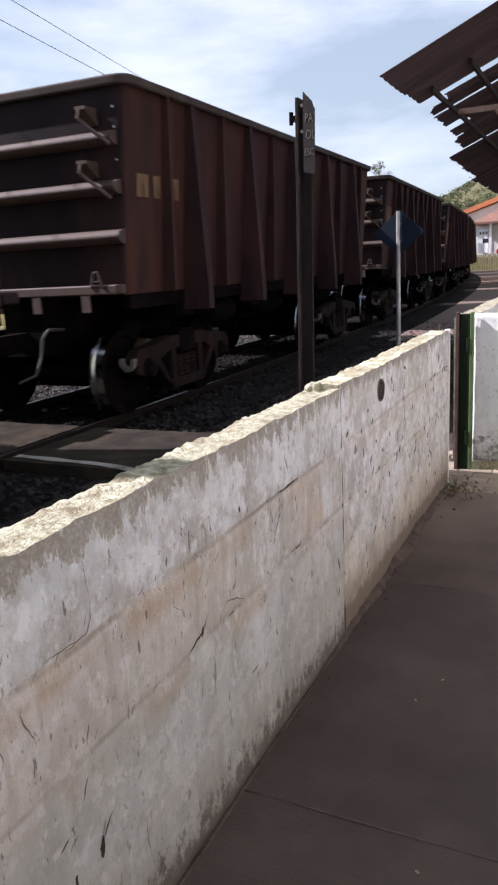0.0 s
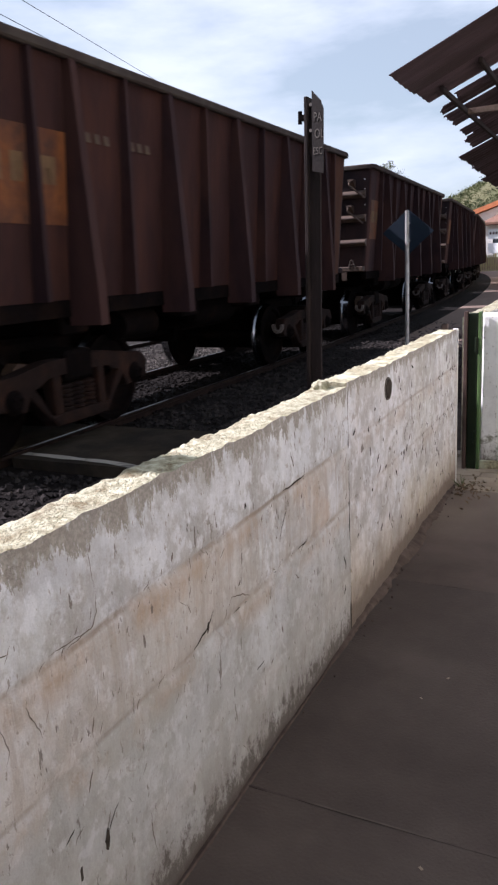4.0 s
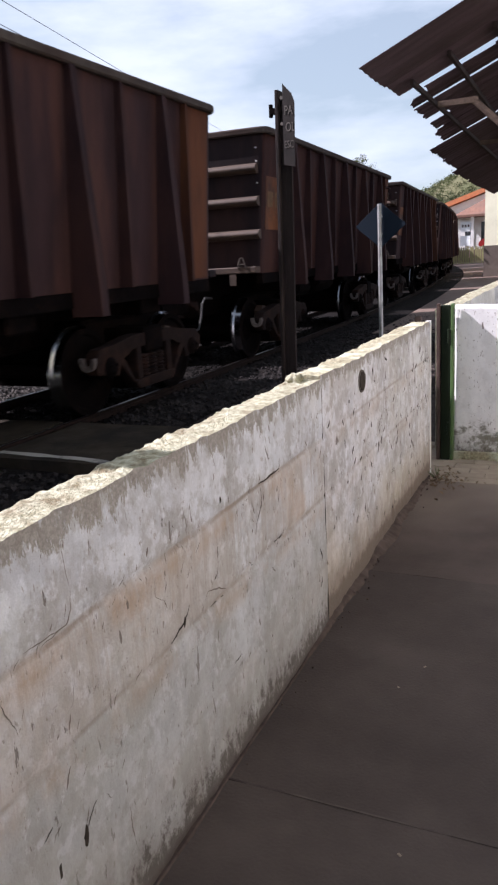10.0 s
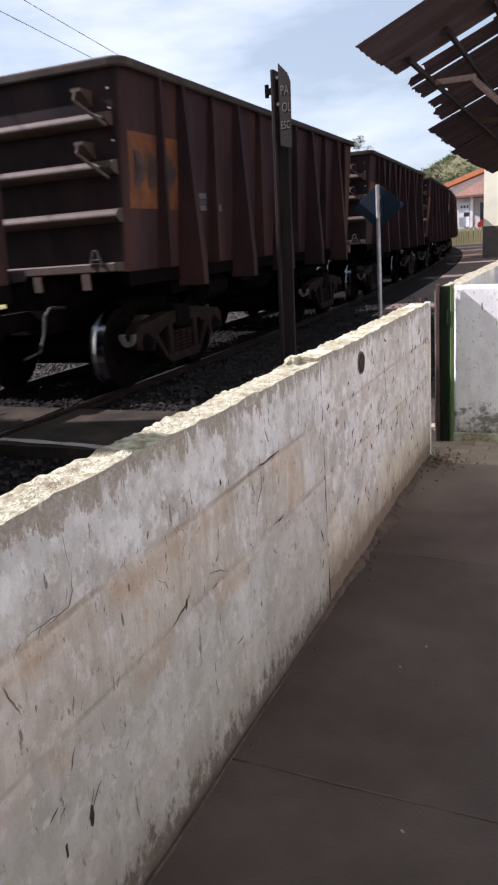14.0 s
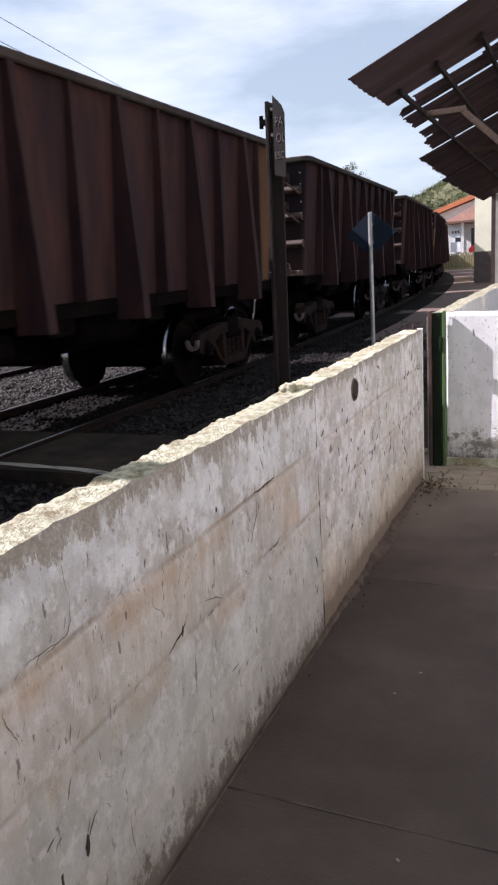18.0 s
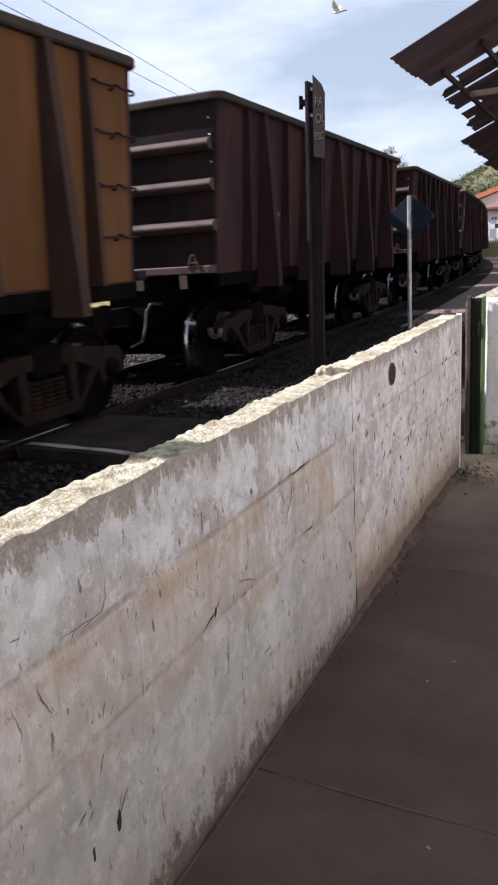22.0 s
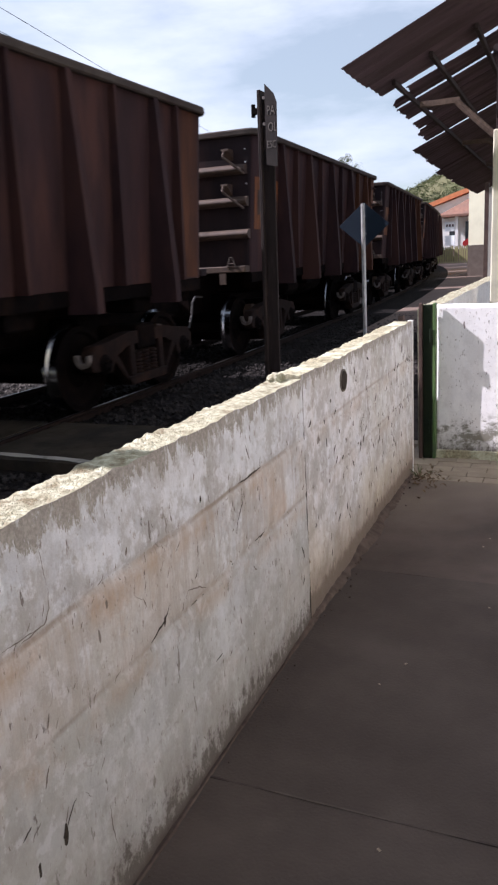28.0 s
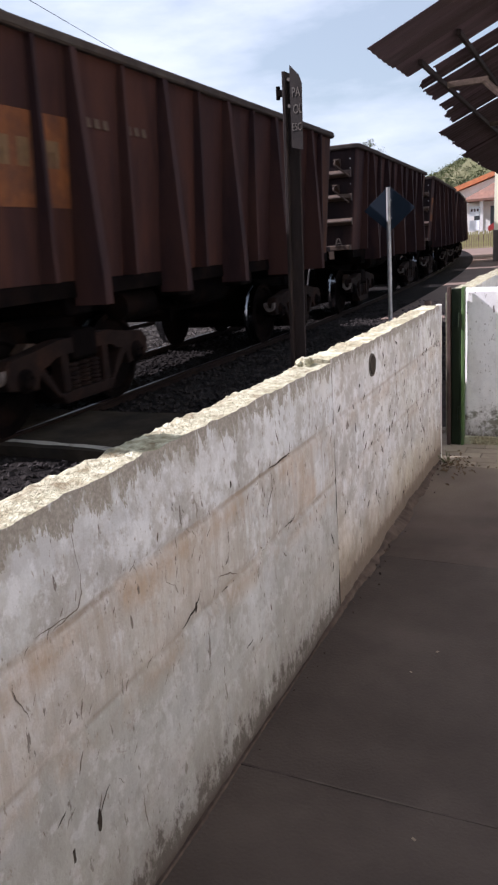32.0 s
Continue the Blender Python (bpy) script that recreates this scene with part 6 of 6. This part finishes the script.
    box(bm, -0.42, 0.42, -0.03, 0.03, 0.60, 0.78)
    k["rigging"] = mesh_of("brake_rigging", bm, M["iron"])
    bm = bmesh.new()
    arc = [radians(165 + 21 * i) for i in range(11)]
    pts = [(0.092 * math.cos(a), 0.62 + 0.112 * math.sin(a)) for a in arc] + [(0.056 * math.cos(a), 0.625 + 0.070 * math.sin(a)) for a in reversed(arc)]
    prism(bm, pts, -0.03, 0.03, "Y")
    bmesh.ops.triangulate(bm, faces=[f for f in bm.faces if len(f.verts) > 4])
    k["guard"] = mesh_of("frame_end", bm, M["pale_iron"])
    bm = bmesh.new()
    prism(bm, ((-0.12, 0.14), (-0.02, 0.22), (0.10, 0.2), (0.05, 0.12), (0.05, 0.0), (0.1, -0.07), (-0.02, -0.12), (-0.13, -0.06)), -0.06, 0.06, "X")
    k["shoe"] = mesh_of("brake_shoe", bm, M["rib"])
    # wheelset: two flanged wheels with bright treads on an axle
    bm = bmesh.new()
    for sg in (-1, 1):
        x = sg * 0.835
        prof = [(x - sg * 0.115, 0.15), (x - sg * 0.10, 0.37), (x - sg * 0.09, WHEEL_R + 0.028), (x - sg * 0.058, WHEEL_R + 0.028), (x - sg * 0.04, WHEEL_R), (x + sg * 0.055, WHEEL_R - 0.004),
                (x + sg * 0.062, WHEEL_R - 0.06), (x + sg * 0.02, WHEEL_R - 0.085), (x - sg * 0.01, 0.2), (x + sg * 0.05, 0.13), (x + sg * 0.07, 0.08)]
        before = set(bm.faces)
        lathe(bm, prof, 36, "X")
        new_f = [f for f in bm.faces if f not in before]
        for f in new_f:
            c = f.calc_center_median()
            rr = math.hypot(c.y, c.z)
            f.material_index = 1 if rr > WHEEL_R - 0.02 and len(f.verts) == 4 else 0
    rod(bm, (-1.1, 0, 0), (1.1, 0, 0), 0.075, 12)
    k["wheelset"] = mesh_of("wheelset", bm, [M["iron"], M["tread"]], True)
    # painted panel, its shapes, and small stencilled panels: thin sheets 4 mm proud
    k["panel"] = plate_mesh(0.13, 1.36, 1.95, 2.70, "logo_orange")
    k["stencil"] = plate_mesh(0.0, 0.26, 0, 0.19, "mark_white", flat=True)
    k["band"] = plate_mesh(0.0, 0.50, 0, 0.062, "mark_white", flat=True)
    k["digit"] = plate_mesh(0.0, 0.085, 0, 0.19, "mark_white", flat=True)
    return k


def plate_mesh(y0, y1, z0, z1, mat, flat=False):
    bm = bmesh.new()
    if flat:
        box(bm, -0.003, 0.003, y0, y1, z0, z1)
    else:
        vs = []
        for off in (0.0, 0.006):
            for y, z in ((y0, z0), (y1, z0), (y1, z1), (y0, z1)):
                vs.append(bm.verts.new((wall_x(z) + off, y, z)))
        for q in ((0, 1, 2, 3), (4, 5, 6, 7), (0, 1, 5, 4), (1, 2, 6, 5), (2, 3, 7, 6), (3, 0, 4, 7)):
            bm.faces.new([vs[i] for i in q])
    return mesh_of("painted_panel", bm, M[mat])


WIDE = (1.25, 2.83, 4.42, 6.02, 7.60)
SLIM = (0.74, 2.05, 3.63, 5.22, 6.80, 8.11)


def build_wagon(k, brackets, body, panel, mark, stencils, label):
    """One open ore wagon; its own origin is the middle of the track at rail height."""
    h = LEN / 2
    w = empty("ore_wagon", label, "freight wagon", "wagons of the passing train")
    mat = M["rust_" + body]

    def dress(ob, m=None):
        for s in ob.material_slots:
            if s.material == M["rust_dark"]:
                s.link = "OBJECT"
                s.material = m or mat
        return ob

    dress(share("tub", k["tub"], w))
    dress(share("crown_rail", k["rim"], w))
    for side in (1, -1):
        turn = Matrix.Identity(4) if side > 0 else pose(0, 0, 0, 0, 0, 180)
        for y in WIDE:
            share("side_rib", k["rib_wide"], w, pose(0, y - h, 0) @ turn)
        for y in SLIM:
            share("side_rib", k["rib_slim"], w, pose(0, y - h, 0) @ turn)
    for end in (0, 1):
        turn = Matrix.Identity(4) if end == 0 else pose(0, 0, 0, 0, 0, 180)
        for z in (2.80, 2.35, 1.885) if end == 0 else ():
            share("end_rib", k["end_rib"], w, turn @ pose(0, -h, z))
        if brackets and end == 0:
            for x, z in ((1.06, 3.02), (1.02, 2.54)):
                b = share("bracket", k["bracket"], w, turn @ pose(x, -h, z))
                share("handle", k["handle"], b)
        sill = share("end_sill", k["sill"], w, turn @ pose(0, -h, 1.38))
        # trailing sill darkened too, where the sun would catch it
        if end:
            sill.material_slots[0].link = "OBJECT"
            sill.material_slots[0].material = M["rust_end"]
        for x in (0.9, 0.28, -0.9) if end == 0 else ():
            share("tab", k["tab"], sill, pose(x, 0, 0))
        if end == 0:
            share("lamp_bracket", k["lamp_bracket"], sill, pose(1.06, 0, 0.02))
            for z in (3.08, 2.90, 2.60):
                share("bolt", k["bolt"], w, pose(1.30, -h - 0.003, z, 0, 0, 180))
        share("coupler", k["coupler"], w, turn @ pose(0, -h, 0.86))
        share("brake_hose", k["hose"], w, turn @ pose(0, -h, 0.98))
    share("centre_sill", k["sill_centre"], w)
    for y in (-h + BOGIE, -0.9, 0.9, h - BOGIE):
        share("cross_bearer", k["bearer"], w, pose(0, y, 0))
    for sx in (-1, 1):
        share("side_sill", k["sill_side"], w, pose(sx * 1.235, 0, 0))
    share("corner_plate", k["corner"], w, None, "rust-orange corner plate, brightened for bounced light" if body != "tan" else "")
    share("brake_cylinder", k["cylinder"], w, pose(1.02, -1.9, 1.0))
    share("air_reservoir", k["reservoir"], w, pose(0.72, 0.35, 1.02))
    share("brake_rigging", k["rigging"], w)
    for sg in (-1, 1):
        bog = share("bogie", k["bolster"], w, pose(0, sg * (h - BOGIE), 0))
        share("transom", k["transom"], bog)
        share("spring_plank", k["plank"], bog)
        for ax in (-1, 1):
            share("brake_beam", k["beam"], bog, pose(0, ax * 0.45, 0, 0, 0, 0 if ax > 0 else 180))
        for side in (1, -1):
            share("side_frame", k["frame"], bog, pose(side * 1.11, 0, 0))
            share("spring_nest", k["spring"], bog, pose(side * 1.11, 0, 0))
            share("frame_end", k["guard"], bog, pose(side * 1.11, -(AXLES[1] - AXLES[0]) / 2 - 0.285, 0), "pale end of the side frame")
            for ax in (-1, 1):
                y = ax * (AXLES[1] - AXLES[0]) / 2
                share("bearing_cap", k["cap"], bog, pose(side * 1.09, y, WHEEL_R + 0.05, 0, 0, 0 if side > 0 else 180))
                if ax == sg:
                    share("brake_shoe", k["shoe"], bog, pose(side * 0.95, y + ax * -0.30, WHEEL_R + 0.12, 0, 0, 0))
        for ax in (-1, 1):
            share("wheelset", k["wheelset"], bog, pose(0, ax * (AXLES[1] - AXLES[0]) / 2, WHEEL_R))
    if panel:
        p = share("painted_panel", k["panel"], w, pose(0, -h, 0), "faded coloured company panel")
        for s in p.material_slots:
            s.link = "OBJECT"
            s.material = M["logo_" + panel]
        marks(p, mark)
    elif mark:
        p = new("painted_marks")
        p.parent = w
        p.matrix_basis = pose(0, -h, 0)
        marks(p, mark)
    for kind, y, z, key in stencils:
        s = share("stencil", k[kind], w, pose(wall_x(z + 0.08) + 0.004, y - h, z, 0, -4.48, 0))
        for sl in s.material_slots:
            sl.link = "OBJECT"
            sl.material = M["mark_" + key]
    return w


MARKS = {}


def marks(parent, style):
    """Company marks as plain bars and arrow shapes, a little proud of the panel."""
    if style not in MARKS:
        strokes = []
        if style == "arrows":
            mt = M["mark_dark"]
            for y in (0.24, 0.52, 0.92):
                strokes.append(((y, 2.52), (y + 0.10, 2.52), (y + 0.27, 2.34), (y + 0.10, 2.16), (y, 2.16), (y + 0.17, 2.34)))
        else:
            mt = M["mark_pale"]
            for y, w in ((0.20, 0.22), (0.52, 0.14), (0.86, 0.20)):
                strokes.append(((y, 2.27), (y + w * 0.3, 2.27), (y + w * 0.3, 2.40), (y + w * 0.7, 2.40), (y + w * 0.7, 2.27), (y + w, 2.27), (y + w, 2.49), (y, 2.49)))
        MARKS[style] = []
        for pts in strokes:
            bm = bmesh.new()
            a = [bm.verts.new((wall_x(z) + 0.007, y, z)) for y, z in pts]
            b = [bm.verts.new((wall_x(z) + 0.010, y, z)) for y, z in pts]
            n = len(pts)
            bm.faces.new(a[::-1])
            bm.faces.new(b)
            for i in range(n):
                bm.faces.new((a[i], a[(i + 1) % n], b[(i + 1) % n], b[i]))
            bmesh.ops.triangulate(bm, faces=[f for f in bm.faces if len(f.verts) > 4])
            MARKS[style].append(mesh_of("mark", bm, mt))
    for me in MARKS[style]:
        share("mark", me, parent)


# brackets, body colour, panel, mark, stencils
SMALL = (("band", 1.45, 1.95, "white"), ("band", 1.45, 2.02, "blue"), ("band", 1.45, 2.09, "white"), ("stencil", 2.16, 1.95, "white"))
BLUES = (("band", 1.47, 1.95, "blue"), ("band", 1.47, 2.02, "white"), ("stencil", 2.16, 1.93, "white"))
NUMS = tuple(("digit", y, 2.66, "faint") for y in (1.48, 1.62, 1.76, 2.17, 2.31, 2.45))
LOOKS = {
    "plain": (True, "dark", "", "", (), "dark brown rusty open ore wagon"),
    "plain_red": (True, "red", "", "", NUMS, "red-brown rusty open ore wagon with faint stencils"),
    "letters": (True, "red", "", "bars", (), "red-brown rusty open ore wagon with pale painted bars"),
    "redpanel": (True, "dark", "red", "bars", SMALL, "dark rusty open ore wagon with a faded red panel"),
    "orange": (True, "dark", "orange", "arrows", SMALL, "dark rusty open ore wagon with a faded orange panel"),
    "orange_bars": (True, "red", "orange", "bars", NUMS, "red-brown rusty open ore wagon with an orange panel"),
    "orange_m": (True, "dark", "orange", "bars", SMALL, "dark rusty open ore wagon with orange panel and pale bars"),
    "redblank": (True, "red", "red", "", (), "red-brown rusty open ore wagon with a blank rusty panel"),
    "smooth": (False, "dark", "", "", BLUES, "dark rusty open ore wagon with plain end ribs"),
    "smooth_orange": (False, "red", "orange", "bars", BLUES, "red-brown open ore wagon with orange panel and plain end ribs"),
    "smooth_yellow": (False, "tan", "yellow", "arrows", (), "ochre rusty open ore wagon with a yellow panel"),
    "yellow": (True, "dark", "yellow", "arrows", NUMS + BLUES, "dark rusty open ore wagon with a faded yellow panel"),
    "rust": (True, "orange", "", "", (), "orange-brown rusty open ore wagon"),
}
ORDER = ["plain_red", "rust", "letters", "redpanel", "redblank", "letters", "orange_bars", "redpanel", "orange_bars", "plain_red", "plain", "plain_red",
         "smooth", "smooth_orange", "orange", "plain_red", "plain_red", "orange", "redpanel", "orange_bars", "yellow", "yellow", "plain", "plain_red",
         "smooth_yellow", "orange", "smooth", "smooth_orange", "orange", "orange", "smooth", "smooth_orange", "plain", "orange", "orange", "orange",
         "orange_m", "orange_bars", "plain", "orange", "plain_red", "plain"]
# trailing corner plate: its rust, brightened as by bounced light, and whether it has rungs
CORNERS = {11: ("corner_orange_lit", True), 12: ("corner_orange_lit", False), 13: ("corner_orange_lit", True), 14: ("corner_orange_lit", False), 15: ("corner_orange_lit", True), 20: ("corner_yellow_lit", False), 21: ("corner_yellow_lit", False), 24: ("corner_yellow_lit", False), 25: ("corner_yellow_lit", True), 26: ("corner_orange_lit", False),
           33: ("corner_orange_lit", True), 34: ("corner_orange_lit", False), 10: ("corner_orange_lit", False)}
LIT_RUSTY_REAR = (14, 15, 25, 33, 34)     # wagons whose last side panels carry the same painted bounce light as the corner
BEHIND = 2     # wagons already past at the start


def run(t):
    """Metres that the train has gone."""
    ts, off = (0, 3, 8, 13, 18, 24, 29, 32), (0.09, 0.05, -0.10, -0.10, 0.08, 0.10, -0.10, -0.18)
    k = max(i for i in range(7) if ts[i] <= max(t, 0))
    f = min(1.0, (t - ts[k]) / (ts[k + 1] - ts[k]))
    f = f * f * (3 - 2 * f)
    return 11.045 * t + 0.0175 * t * t + off[k] + (off[k + 1] - off[k]) * f


WAGONS = []


def build_train():
    k = wagon_meshes()
    made = {}
    for n, look_name in enumerate(ORDER):
        if look_name not in made:
            made[look_name] = build_wagon(k, *LOOKS[look_name])
            WAGONS.append(made[look_name])
        else:
            WAGONS.append(copy_thing(made[look_name], Matrix.Identity(4)))
    for n, (key, rungs) in CORNERS.items():
        panels = [share("side_panel", k[m], WAGONS[n]) for m in ("rear_slim", "rear_wide")] if n in LIT_RUSTY_REAR else []
        plate = [ob for ob in WAGONS[n].children if ob.name.startswith("corner_plate")]
        for ob in panels[:1] + plate + (panels[1:] if key == "corner_yellow_lit" else []):
            for s in ob.material_slots:
                s.link = "OBJECT"
                s.material = M[key]
        for ob in WAGONS[n].children:
            if ob.name.startswith("side_rib") and ob.location.y > (2.2 if panels else 3.4):
                ob.material_slots[0].link = "OBJECT"
                ob.material_slots[0].material = M["rust_tan" if key == "corner_yellow_lit" else "rust_orange"]
        for z in (1.75, 2.2, 2.65, 3.05) if rungs else ():
            for back in (0.50, 0.17):
                share("grab_rung", k["rung"], WAGONS[n], pose(wall_x(z) + 0.006, LEN / 2 - back, z))


def wagon_pose(u):
    """By its two bogie pivots."""
    d = LEN / 2 - BOGIE
    ax, ay, _ = along(u - d)
    bx, by, _ = along(u + d)
    a = math.atan2(-(bx - ax), by - ay)
    return pose((ax + bx) / 2, (ay + by) / 2, RAIL_Z, 0, 0, math.degrees(a))


def motions():
    times = [0.5 * k for k in range(65)]
    # the bird crosses the sky once, beating its wings
    way = ((0.0, 60.0, 40.0, 5.0), (18.0, 30.0, 32.0, 7.5), (21.5, -6.2, 30.0, 9.6), (22.0, -10.1, 30.0, 10.2), (22.5, -14.3, 30.0, 10.7), (23.0, -18.3, 30.0, 11.0), (26.0, -42.0, 30.0, 14.0), (32.0, -95.0, 34.0, 20.0))
    walk(BIRD[0][0], [(t, pose(x, y, z, 0, 0, 0)) for t, x, y, z in way])
    beats = [0.0] + [21.0 + 0.1 * i for i in range(26)] + [32.0]
    for w, sg in BIRD[1:]:
        walk(w, [(t, pose(0, sg * 0.04, 0.02, sg * (38 if i % 2 else -22), 0, 0)) for i, t in enumerate(beats)])
    for n, w in enumerate(WAGONS):
        u0 = FIRST + (n - BEHIND) * PITCH + LEN / 2
        walk(w, [(t, wagon_pose(u0 - run(t))) for t in times])
        # wheels roll while the wagon is in view
        t0 = next((t for t in times if u0 - run(t) < 46), None)
        t1 = next((t for t in times if u0 - run(t) < -4), 32.0)
        if t0 is None:
            continue
        stops = [0.0] + [t0 + 0.05 * i for i in range(1, int((t1 - t0) / 0.05))] + [32.0]
        stops = sorted({round(s, 3) for s in stops if s <= 32.0})
        for bog in [c for c in w.children if c.name.startswith("bogie")]:
            for ws in [c for c in bog.children if c.name.startswith("wheelset")]:
                y = ws.location.y
                rows, ang, last = [], 0.0, None
                for s in stops:
                    if last is not None and s - last < 0.06:
                        ang += (run(s) - run(last)) / WHEEL_R
                    rows.append((s, pose(0, y, WHEEL_R, math.degrees(ang))))
                    last = s
                walk(ws, rows)


build_ground()
build_tracks()
build_stones()
build_platform()
build_signs()
build_cables()
build_canopy()
build_distance()
build_bird()
build_train()

motions()
